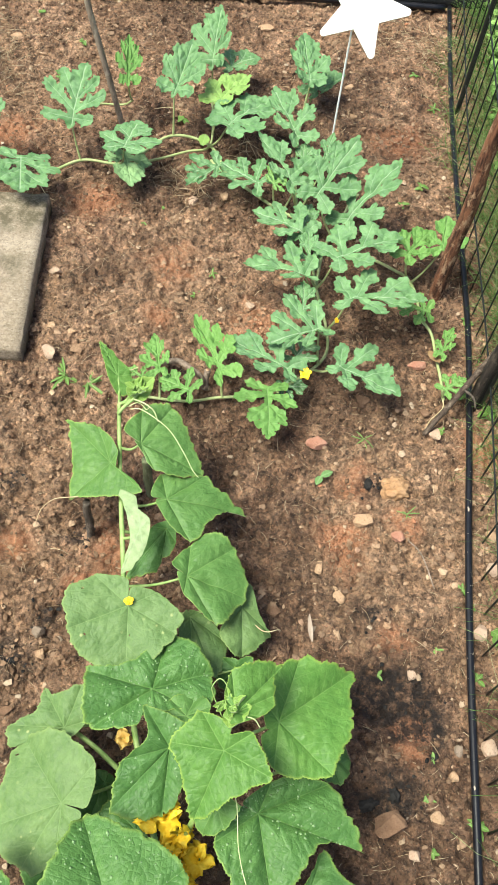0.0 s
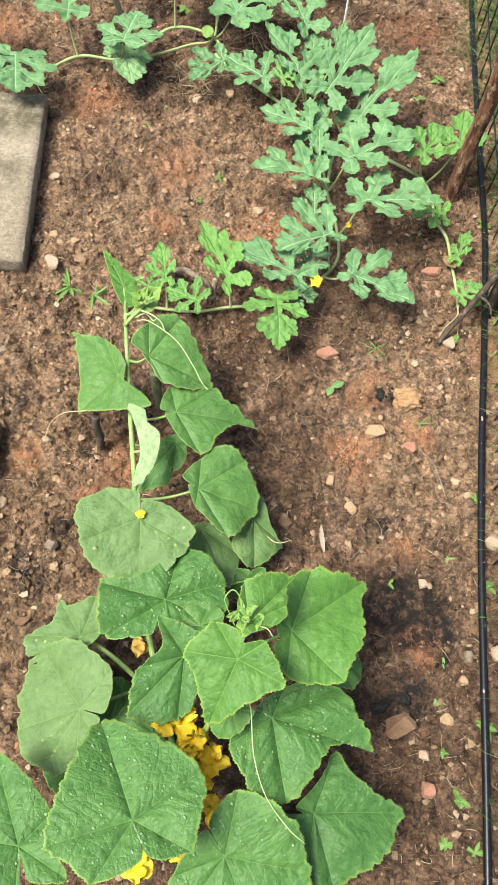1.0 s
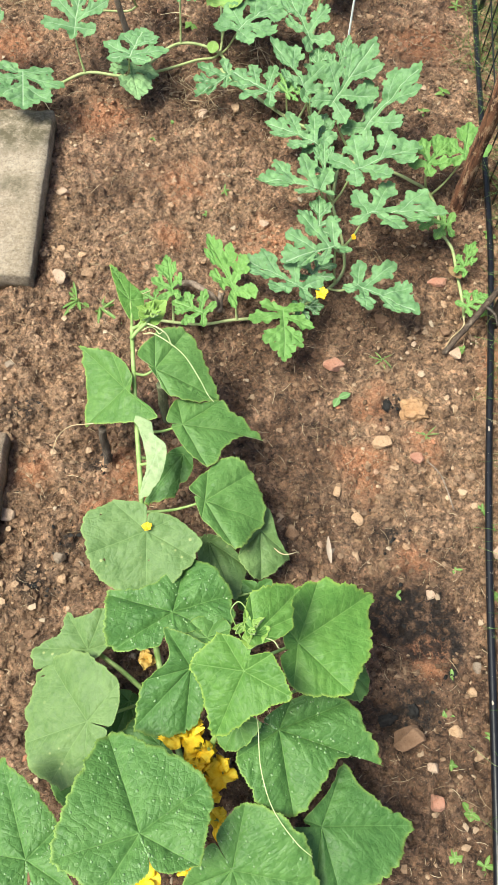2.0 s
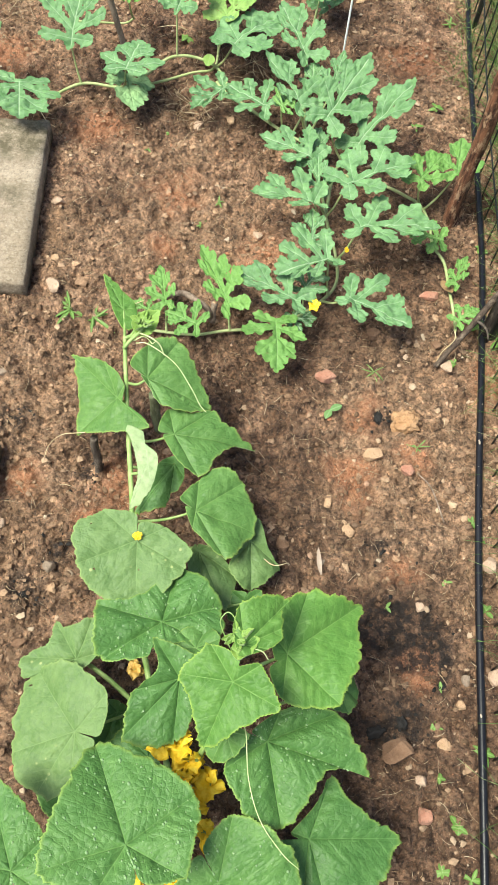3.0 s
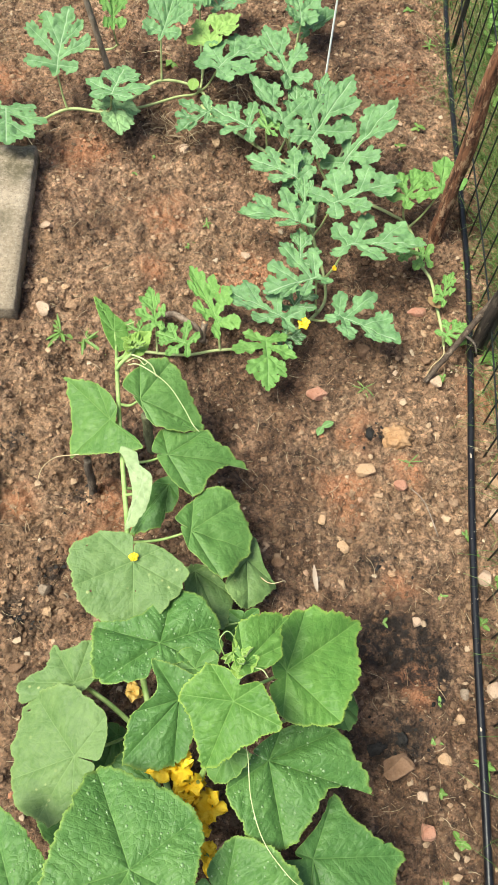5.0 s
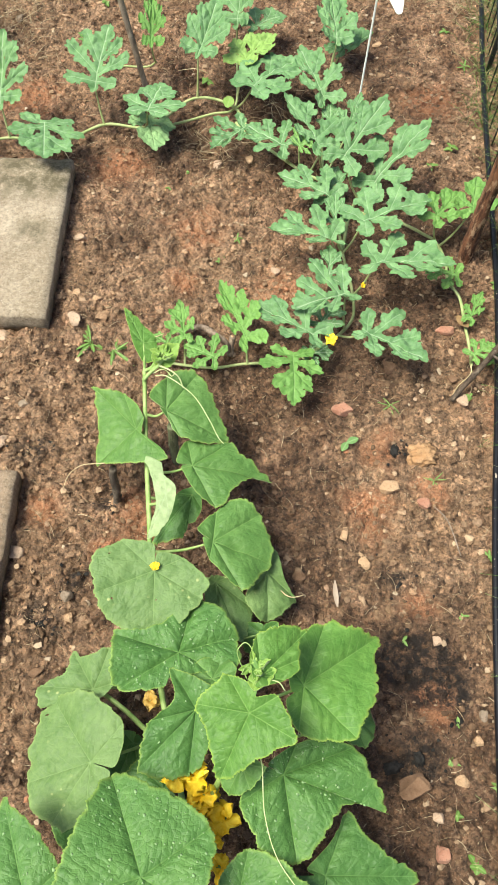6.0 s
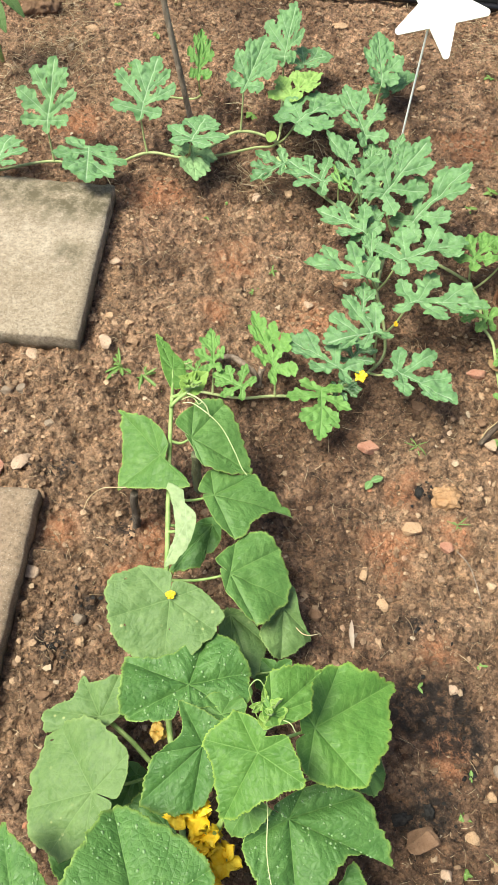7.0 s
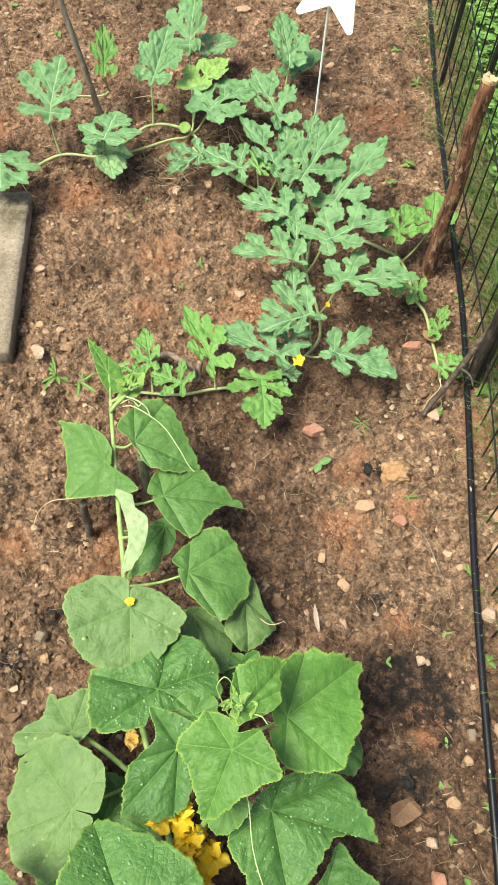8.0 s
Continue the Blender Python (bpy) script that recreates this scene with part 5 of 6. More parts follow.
melon_leaf(melon, WL2, (0.05, 1.726, 0.1), (2, -12, -28), 0.128, 0.056, 0.062, 139, MELON_PALE, fat=1.3, spread=0.85)
melon_leaf(melon, WL2, (0.075, 1.652, 0.1), (2, -4, -46), 0.13, 0.074, 0.073, 140, fat=1.4)
melon_leaf(melon, WM, (0.058, 1.553, 0.07), (3, -9, 135), 0.098, 0.061, 0.027, 141)
melon_leaf(melon, WM, (0.145, 1.491, 0.08), (3, -1, 55), 0.104, 0.068, 0.061, 142)
melon_leaf(melon, WT, (0.23, 1.625, 0.1), (8, -10, 20), 0.15, 0.071, 0.042, 143)
melon_leaf(melon, WT, (0.215, 1.482, 0.09), (10, 8, 31), 0.15, 0.08, 0.035, 144)
melon_leaf(melon, WT, (0.265, 1.811, 0.1), (12, 9, 7), 0.151, 0.065, 0.057, 145, fat=1.1, spread=0.8)
melon_leaf(melon, WT, (0.282, 1.843, 0.06), (3, 10, -47), 0.103, 0.017, 0.058, 146, fat=1.4)
melon_leaf(melon, WB, (0.264, 1.43, 0.11), (30, 9, -35), 0.15, 0.079, 0.06, 147)
melon_leaf(melon, WB, (0.33, 1.39, 0.08), (36, -4, -55), 0.162, 0.071, 0.071, 148)
melon_leaf(melon, WM, (0.236, 1.342, 0.08), (2, -5, 62), 0.12, 0.072, 0.041, 149)
melon_leaf(melon, WM, (0.231, 1.206, 0.1), (2, 8, 81), 0.124, 0.087, 0.041, 150)
melon_leaf(melon, WM, (0.293, 1.249, 0.11), (6, -9, -68), 0.149, 0.068, 0.096, 151)
melon_leaf(melon, WM, (0.311, 1.142, 0.11), (4, -10, -89), 0.15, 0.06, 0.094, 152)
melon_leaf(melon, WM, (0.249, 1.066, 0.11), (3, -11, 114), 0.107, 0.087, 0.034, 153)
melon_leaf(melon, WM, (0.191, 0.985, 0.09), (2, -8, 59), 0.129, 0.053, 0.041, 154)
melon_leaf(melon, WM, (0.286, 0.997, 0.09), (2, -3, -118), 0.122, 0.042, 0.088, 155)
melon_leaf(melon, WM, (0.155, 0.952, 0.07), (3, -9, 180), 0.105, 0.071, 0.06, 156, MELON_NEW)
melon_leaf(melon, WM, (0.071, 0.982, 0.08), (2, -9, 22), 0.141, 0.054, 0.033, 157, MELON_NEW)
melon_leaf(melon, WM, (-0.042, 0.986, 0.07), (3, -7, 8), 0.085, 0.026, 0.039, 158, MELON_NEW)
melon_leaf(melon, WM, (0.015, 0.949, 0.06), (5, -4, 66), 0.062, 0.05, 0.041, 159, MELON_NEW)
melon_leaf(melon, WR, (0.442, 1.287, 0.09), (4, 4, -39), 0.092, 0.040, 0.046, 160, MELON_NEW, fat=1.25)
melon_leaf(melon, WR, (0.516, 1.299, 0.1), (4, -1, -13), 0.090, 0.050, 0.036, 161, MELON_NEW, fat=1.25)
melon_leaf(melon, WR, (0.482, 1.173, 0.05), (5, -9, 77), 0.072, 0.040, 0.045, 162, MELON_NEW)
melon_leaf(melon, WR, (0.5, 1.075, 0.04), (4, -11, -27), 0.074, 0.02, 0.024, 163, MELON_NEW)
melon_leaf(melon, WR, (0.496, 0.988, 0.04), (7, -5, -57), 0.05, 0.034, 0.032, 164, MELON_NEW)
melon_leaf(melon, WM, (0.232, 1.347, 0.07), (3, -2, -13), 0.101, 0.041, 0.049, 165)
melon_leaf(melon, WM, (0.174, 1.478, 0.09), (9, 10, -60), 0.033, 0.03, 0.045, 166, MELON_NEW)
melon_leaf(melon, WM, (0.242, 1.544, 0.08), (4, -10, -4), 0.078, 0.039, 0.034, 167)
melon_leaf(melon, WM, (0.281, 1.525, 0.1), (3, -12, -16), 0.113, 0.034, 0.036, 168)
melon_leaf(melon, WM, (0.24, 1.25, 0.09), (3, -9, -3), 0.097, 0.036, 0.036, 169)
melon_leaf(melon, WM, (0.224, 1.118, 0.09), (4, 3, -3), 0.081, 0.041, 0.035, 170)
melon_leaf(melon, WM, (0.207, 1.024, 0.07), (4, -1, -34), 0.064, 0.041, 0.038, 171)
melon_leaf(melon, WM, (0.185, 0.972, 0.05), (6, -4, -89), 0.046, 0.033, 0.027, 172)
melon_leaf(melon, WM, (-0.071, 0.982, 0.05), (7, -4, 60), 0.038, 0.022, 0.031, 173, MELON_NEW)
melon_leaf(melon, WF, (-0.302, 1.806, 0.08), (7, 12, 28), 0.043, 0.024, 0.024, 174, MELON_NEW)
flower(melon, (0.223, 0.977, 0.088), 0.0115, 41, tilt=0.2, neat=True, label="open yellow watermelon flower")
flower(melon, (0.286, 1.100, 0.095), 0.006, 42, tilt=0.2, label="small yellow flower bud")
for pts in (
    [(-0.351, 1.548, 0.012), (-0.335, 1.525, 0.012), (-0.318, 1.500, 0.006), (-0.300, 1.485, 0.008)],
    [(0.500, 0.990, 0.012), (0.495, 0.965, 0.010), (0.470, 0.94, 0.008), (0.455, 0.915, 0.008)],
    [(0.498, 0.990, 0.010), (0.50, 0.96, 0.008), (0.492, 0.925, 0.006)],
    [(-0.091, 0.969, 0.016), (-0.11, 0.985, 0.05), (-0.08, 1.0, 0.06)],
    [(-0.030, 1.80, 0.02), (-0.060, 1.80, 0.03), (-0.10, 1.805, 0.02)],
):
    part("tendril", tube("tendril", pts, 0.0012, 0.0007, DRY_TENDRIL, 6, 8), melon)


# ---- stakes, fence, hose, ornament ----
def stake(name, base, top, r0, r1, mat, label, category="stake", seed=1, cap=None, group=""):
    pts = [np.array(base) * (1 - t) + np.array(top) * t for t in (0, 0.2, 0.4, 0.6, 0.8, 1.0)]
    g = random.Random(seed)
    pts = [p + np.array((g.uniform(-1, 1), g.uniform(-1, 1), 0)) * r0 * 0.18 if 0 < k < 5 else p for k, p in enumerate(pts)]
    ob = thing(name, base[0], base[1], base[2], label, category, group)
    part("shaft", tube("shaft", pts, r0, r1, mat, 10, 6, 0.07, seed), ob)
    if cap:
        d = Vector(pts[-1] - pts[-2]).normalized()
        side = d.orthogonal().normalized()
        over = d.cross(side)
        verts, n = [Vector(pts[-1])], 14
        for ring, q in ((0, 1.02), (1, 0.97), (2, 0.55)):
            for k in range(n):
                a = 2 * math.pi * k / n
                rise = -0.004 if ring == 0 else r1 * (g.uniform(-0.15, 0.40) if ring == 1 else g.uniform(-0.1, 0.2))
                verts.append(Vector(pts[-1]) + d * rise + (side * math.cos(a) + over * math.sin(a)) * r1 * q)
        faces = [(1 + r * n + k, 1 + r * n + (k + 1) % n, 1 + (r + 1) * n + (k + 1) % n, 1 + (r + 1) * n + k) for r in (0, 1) for k in range(n)]
        faces += [(0, 1 + 2 * n + k, 1 + 2 * n + (k + 1) % n) for k in range(n)]
        part("cut_end", surface("cut_end", verts, faces, [cap], smooth=False), ob, "pale splintered cut end")
    return ob


post = stake("wooden_post", (0.522, 1.262, -0.03), (0.522, 1.262, 0.452), 0.0148, 0.0128, BARK, "reddish brown cut branch post with splintered top", "post", 3, CUT_WOOD)
for a, b in (((0.529, 1.262, 0.20), 1.4), ((0.526, 1.262, 0.33), 3.6), ((0.530, 1.262, 0.10), 3.9)):
    p = np.array(a)
    w = np.array((math.cos(b), math.sin(b), 0.25)) * 0.019
    part("knot", tube("knot", [p, p + w * 0.7, p + w], 0.0065, 0.0030, BARK, 7, 3, 0.15, 9), post)
stake("garden_stake", (-0.142, 0.676, -0.02), (-0.140, 0.694, 0.105), 0.0072, 0.0064, DARK_WOOD, "dark weathered wooden stake beside cucumber vine", seed=5, group="plant stakes")
stake("garden_stake", (-0.045, 0.760, -0.02), (-0.050, 0.768, 0.12), 0.0085, 0.0080, MOSSY, "grey-green weathered stake under cucumber leaves", seed=6, group="plant stakes")
stake("tall_stake", (-0.163, 1.735, -0.02), (-0.262, 1.80, 0.43), 0.0070, 0.0062, GREY_BARK, "tall thin dark weathered stake behind watermelon leaves", seed=8, group="plant stakes")
stake("dark_stake", (0.560, 0.985, -0.03), (0.566, 0.990, 0.40), 0.0125, 0.0110, CHARRED, "dark weathered wooden stake at the foot of the fence", seed=14, group="plant stakes")
stick = stake("fallen_stick", (0.452, 0.905, 0.010), (0.583, 1.030, 0.125), 0.0050, 0.0062, OLD_STICK, "grey dead branch leaning against the fence", "stick", 11, CUT_WOOD)
for a, w in (((0.520, 0.968, 0.07), (0.02, -0.035, -0.01)), ((0.548, 0.995, 0.095), (0.03, -0.02, -0.03))):
    p, w = np.array(a), np.array(w)
    part("twig", tube("twig", [p, p + w * 0.5 + (0.004, 0, 0.006), p + w], 0.0032, 0.0014, DARK_WOOD, 6, 4), stick)


def build_hose():
    pts = [(float(hose_x(y)) + 0.003 * math.sin(5 * y + 1), y, 0.0065 + float(max(0, 0.4 * ground_z(hose_x(y), y)))) for y in np.arange(-0.25, 2.46, 0.14)]
    ob = thing("drip_hose", pts[0][0], pts[0][1], 0, "black plastic drip irrigation hose lying on soil", "hose")
    part("hose", tube("hose", pts, 0.0062, 0.0062, HOSE, 12, 6), ob)
    g = random.Random(3)
    for y in (0.29, 0.75, 1.16):
        x = float(hose_x(y)) + 0.003 * math.sin(5 * y + 1)
        part("emitter", tube("emitter", [(x - 0.002, y - 0.004, 0.0115), (x - 0.002, y, 0.0135), (x - 0.002, y + 0.004, 0.0115)], 0.0017, 0.0017, HOSE_DUST, 7, 4, 0.2, 4), ob, "pale mud-splashed emitter")
    verts, faces = [], []
    for _ in range(70):
        y, a, r = g.uniform(0.05, 1.9), g.uniform(0.5, 2.64), g.uniform(0.0003, 0.0011)
        x = float(hose_x(y)) + 0.003 * math.sin(5 * y + 1)
        c = Vector((x + 0.0062 * math.cos(a), y, 0.0070 + 0.0062 * math.sin(a)))
        o = len(verts)
        verts += [c + v * r for v in ICO]
        faces += [tuple(o + k for k in f) for f in ICO_FACES]
    part("mud_specks", surface("mud_specks", verts, faces, [HOSE_DUST]), ob, "pale dried mud specks", kind="stuff")
    ob = thing("edge_hose", -0.2, 2.31, 0, "black hose along the far edge of the bed", "hose")
    part("hose", tube("hose", [(-0.75, 2.29, 0.02), (-0.3, 2.30, 0.018), (0.1, 2.32, 0.02), (0.45, 2.33, 0.018), (0.68, 2.33, 0.015)], 0.009, 0.009, HOSE, 12, 8), ob)
    n = 60
    v, f = [], []
    for i in range(n):
        x = -0.95 + 1.75 * i / (n - 1)
        y = 2.350 + 0.006 * math.sin(9 * x)
        v += [(x, y, -0.02), (x, y, 0.052 + 0.004 * math.sin(23 * x)), (x, y + 0.006, 0.052 + 0.004 * math.sin(23 * x)), (x, y + 0.006, -0.02)]
        if i:
            o = 4 * (i - 1)
            f += [(o + k, o + 4 + k, o + 4 + (k + 1) % 4, o + (k + 1) % 4) for k in range(4)]
    f += [(3, 2, 1, 0), tuple(4 * (n - 1) + k for k in range(4))]
    thing("lawn_edging", 0, 0, 0, "low black plastic edging between soil and grass", "edging", data=surface("lawn_edging", v, f, [EDGING]))


build_hose()


def wire_fence(label, a, b, height, pitch, levels, posts, seed, follow=False):
    """Upright and lengthwise wires between two ends on the ground."""
    g = random.Random(seed)
    a, b = np.array((*a, 0.0)), np.array((*b, 0.0))
    l = np.linalg.norm(b - a)
    d = (b - a) / l
    n = np.array((d[1], -d[0], 0))
    ob = thing("wire_fence", a[0], a[1], 0, label, "fence", "garden fence panels")

    def at(s, z):
        p = a + d * s + n * (0.006 * math.sin(2.2 * s + 0.6) + 0.03 * z * z) + np.array((0, 0, z))
        if follow:
            p[0] += float(hose_x(p[1])) - (0.4195 + 0.1185 * p[1])
        return p

    s = 0.02
    while s < l:
        lean = g.uniform(-0.012, 0.012)
        part("upright_wire", tube("upright_wire", [at(s, -0.02), at(s + lean * 0.5, height * 0.5), at(s + lean, height)], 0.0018, 0.0018, WIRE, 6, 4), ob)
        s += pitch
    for z in levels:
        part("long_wire", tube("long_wire", [at(q, z + 0.010 * math.sin(3.1 * q + 9 * z)) for q in np.arange(0, l + 0.01, l / 12)], 0.0018, 0.0018, WIRE, 6, 4), ob)
    for s in posts:
        part("post", tube("post", [at(s, -0.05), at(s, height * 0.5), at(s, height + 0.04)], 0.0062, 0.0060, WIRE, 8, 4), ob, "thicker black post")
    return ob


wire_fence("black wire garden fence along the side of bed", (0.432, -0.05), (0.718, 2.36), 0.62, 0.066, (0.075, 0.245, 0.43, 0.60), (1.04, 1.575, 1.95), 2, True)
wire_fence("black wire garden fence along far end of bed", (0.718, 2.375), (-0.80, 2.375), 0.62, 0.066, (0.075, 0.245, 0.43, 0.60), (0.5, 1.0, 1.5), 6)


def build_star():
    ob = thing("star_ornament", 0.311, 1.642, 0, "white painted metal star on a thin white garden rod", "garden ornament")
    part("rod", tube("rod", [(0.311, 1.642, -0.04), (0.310, 1.643, 0.17), (0.311, 1.648, 0.330), (0.313, 1.655, 0.345)], 0.0022, 0.0021, WHITE, 8, 6), ob)
    bm = bmesh.new()
    R, r, th = 0.098, 0.043, 0.0022
    outer = [(q * math.sin(k * math.pi / 5), q * math.cos(k * math.pi / 5)) for k in range(10) for q in ((R if k % 2 == 0 else r),)]
    soft = []
    for k, (x, y) in enumerate(outer):
        if k % 2 == 0:
            u = Vector((x, y)).normalized()
            s = Vector((-u.y, u.x))
            for w in (0.0062, 0.0028, -0.0028, -0.0062):
                soft.append(Vector((x, y)) - u * (abs(w) * 0.9) + s * w)
        else:
            soft.append(Vector((x, y)))
    front = [bm.verts.new((p.x, p.y, th)) for p in soft]
    rear = [bm.verts.new((p.x, p.y, -th)) for p in soft]
    c0, c1 = bm.verts.new((0, 0, 0.009)), bm.verts.new((0, 0, 0.004))
    for k in range(len(soft)):
        j = (k + 1) % len(soft)
        bm.faces.new((front[k], front[j], c0))
        bm.faces.new((rear[j], rear[k], c1))
        bm.faces.new((front[k], rear[k], rear[j], front[j]))
    bmesh.ops.recalc_face_normals(bm, faces=bm.faces)
    me = bpy.data.meshes.new("star")
    bm.to_mesh(me)
    bm.free()
    me.materials.append(WHITE)
    z = Vector((-0.08, -0.72, 0.69)).normalized()
    y = Vector((-0.26, 0.60, 0.75))
    y = -(y - z * y.dot(z)).normalized()
    x = y.cross(z)
    m = Matrix((x, y, z)).transposed().to_4x4()
    m.translation = (0.329, 1.671, 0.373)
    part("star", me, ob, "white five-pointed star plate", m)


build_star()


# ---- loose stones, weeds and litter ----
def stone(x, y, w, d, h, mat, label, seed, turn=0.0, sink=0.2):
    """A worn, faceted stone half bedded in soil."""
    g = random.Random(seed)
    bm = bmesh.new()
    bmesh.ops.create_icosphere(bm, subdivisions=3, radius=1.0)
    cuts = [(Vector((g.gauss(0, 1), g.gauss(0, 1), g.gauss(0, 0.6))).normalized(), g.uniform(0.48, 0.78)) for _ in range(13)] + [(Vector((0, 0, 1)), 0.6 if h < 0.028 else 0.85)]
    for v in bm.verts:
        for n, q in cuts:
            k = v.co.dot(n)
            if k > q:
                v.co -= n * (k - q) * 0.97
        v.co *= 1 + 0.07 * noise.noise(v.co * 2.1 + Vector((seed, 0, 0))) + 0.035 * noise.noise(v.co * 6 + Vector((seed, 3, 0)))
        v.co.x *= w * 0.58
        v.co.y *= d * 0.58
        v.co.z *= h * 0.70
    for f in bm.faces:
        f.smooth = True
    me = bpy.data.meshes.new("stone")
    bm.to_mesh(me)
    bm.free()
    me.set_sharp_from_angle(angle=radians(24))
    me.materials.append(mat)
    ob = thing("stone", x, y, 0, label, "stone", "stones on the bed", data=me)
    ob.matrix_basis = pose(x, y, float(ground_z(x, y)) + h * (0.5 - sink), 0, 0, turn)


def clod(x, y, w, d, h, label, mat=None):
    """A crumbling lump of dry soil."""
    bm = bmesh.new()
    bmesh.ops.create_icosphere(bm, subdivisions=4, radius=1.0)
    for v in bm.verts:
        c = v.co.copy()
        k = 1 + 0.34 * noise.noise(c * 1.6 + Vector((40 * x, 40 * y, 0))) + 0.30 * noise.noise(c * 4.3 + Vector((9 * x, 9 * y, 2))) + 0.20 * noise.noise(c * 9) + 0.10 * noise.noise(c * 19)
        v.co = Vector((c.x * k * w * 0.5, c.y * k * d * 0.5, c.z * k * h * 0.6))
    for f in bm.faces:
        f.smooth = True
    me = bpy.data.meshes.new("clod")
    bm.to_mesh(me)
    bm.free()
    me.materials.append(mat or SOIL_DRY)
    ob = thing("clod", x, y, 0, label, "clod", data=me)
    ob.matrix_basis = pose(x, y, float(ground_z(x, y)) + h * 0.12, 0, 0, 15)


SOIL_DRY = stone_material("dry_clod", (0.34, 0.185, 0.090), (0.52, 0.31, 0.170))
stone(0.327, 0.725, 0.036, 0.036, 0.016, TAN_STONE, "squarish tan stone on soil", 1, 10)
stone(0.272, 0.591, 0.040, 0.030, 0.012, TAN_STONE, "flat tan stone on soil", 52, -15, 0.1)
stone(0.250, 0.879, 0.038, 0.034, 0.018, RED_STONE, "dull red stone on damp soil", 3, 20)
stone(0.322, 0.240, 0.054, 0.040, 0.036, BROWN_STONE, "rounded brown stone on dark soil", 4, 5)
stone(-0.256, 1.062, 0.032, 0.032, 0.016, PINK_STONE, "pale angular stone beside slab", 5, 30)
stone(-0.275, 1.284, 0.034, 0.020, 0.012, PINK_STONE, "flat pinkish stone beside slab", 6, 5)
stone(-0.264, 1.137, 0.024, 0.022, 0.012, TAN_STONE, "small tan stone beside slab", 7)
stone(0.129, 1.211, 0.020, 0.022, 0.010, PINK_STONE, "small pale stone on dry soil", 8)
stone(0.003, 1.517, 0.030, 0.026, 0.012, PINK_STONE, "pale flat stone below watermelon vine", 9, 40)
stone(0.073, 1.523, 0.022, 0.022, 0.012, TAN_STONE, "orange tan pebble below watermelon vine", 10)
stone(-0.200, 0.480, 0.018, 0.020, 0.010, TAN_STONE, "small pale yellowish stone", 11, 25)
stone(-0.206, 0.512, 0.026, 0.022, 0.016, GREY_STONE, "rounded grey-brown pebble on soil", 12, 45)
stone(0.244, 0.638, 0.017, 0.027, 0.010, TAN_STONE, "small tan stone on soil", 13, -10)
stone(0.166, 0.557, 0.026, 0.022, 0.012, BROWN_STONE, "brown clod-like stone beside cucumber leaf", 14)
stone(0.385, 0.695, 0.032, 0.024, 0.014, RED_STONE, "reddish brown stone on dry soil", 15)
clod(0.389, 0.792, 0.052, 0.042, 0.020, "large crumbling tan soil clod", SOIL_DRY)
stone(0.460, 0.957, 0.022, 0.018, 0.010, BROWN_STONE, "small brown stone on soil", 17)
stone(0.342, 0.978, 0.028, 0.036, 0.014, BROWN_STONE, "brown stone on damp soil", 18)
stone(0.463, 1.072, 0.038, 0.028, 0.016, RED_STONE, "reddish stone near melon vine", 19, 10)
stone(-0.390, 1.028, 0.028, 0.030, 0.014, PINK_STONE, "pale squarish stone before slab", 20, 20)
stone(-0.301, 0.591, 0.026, 0.028, 0.016, PINK_STONE, "squared pink brick fragment", 21, 4)
stone(-0.360, 0.789, 0.026, 0.045, 0.012, PINK_STONE, "flat pale pink stone on soil", 22, -20)
stone(-0.424, 0.939, 0.028, 0.022, 0.014, GREY_STONE, "grey-brown pebble on dry soil", 23, 10)
stone(-0.396, 0.943, 0.024, 0.022, 0.014, GREY_STONE, "grey-brown pebble on dry soil", 24, 60)
stone(-0.327, 0.873, 0.028, 0.020, 0.014, GREY_STONE, "rounded grey stone on soil", 25)
stone(-0.400, 0.770, 0.034, 0.034, 0.014, RED_STONE, "flat reddish stone beside slab", 26, 35)
stone(-0.506, 2.004, 0.020, 0.024, 0.016, GREY_STONE, "small pale pebble in straw", 27)
stone(-0.469, 2.090, 0.038, 0.032, 0.014, TAN_STONE, "flat tan stone near far edge", 28)
stone(0.385, 1.955, 0.030, 0.020, 0.010, TAN_STONE, "pale flat stone behind watermelon", 29, 15)
stone(0.17, 2.20, 0.05, 0.028, 0.012, TAN_STONE, "flat tan stone near far edge", 30, 5)
stone(0.12, 2.04, 0.034, 0.030, 0.014, RED_STONE, "red clay lump behind watermelon", 31)
stone(0.44, 0.345, 0.022, 0.020, 0.012, GREY_STONE, "small grey stone beside hose", 32)
stone(0.505, 0.53, 0.032, 0.036, 0.014, PINK_STONE, "pale pink stone beyond hose", 33, 20)
stone(0.545, 0.64, 0.028, 0.030, 0.014, PINK_STONE, "pale pink stone beyond hose", 34, 50)
stone(0.550, 0.70, 0.030, 0.030, 0.014, TAN_STONE, "tan stone beyond hose", 35)
stone(0.490, 0.35, 0.030, 0.034, 0.012, PINK_STONE, "angular pale stone beyond hose", 36, 30)
stone(0.475, 0.905, 0.026, 0.030, 0.014, PINK_STONE, "rounded pink stone beside stick", 37, 20)
stone(0.400, 0.25, 0.024, 0.020, 0.012, TAN_STONE, "small tan stone on dark soil", 38)
stone(0.36, 0.155, 0.024, 0.030, 0.014, RED_STONE, "pinkish red stone on dark soil", 39)
stone(0.235, 0.455, 0.024, 0.018, 0.010, PINK_STONE, "pale pebble behind cucumber leaf", 40)
clod(0.296, 0.268, 0.030, 0.016, 0.009, "black charred wood lump on soil", CHARCOAL)
clod(0.336, 0.281, 0.017, 0.019, 0.012, "black charred wood lump on soil", CHARCOAL)
clod(0.342, 0.800, 0.018, 0.024, 0.009, "black charred wood lump on soil", CHARCOAL)
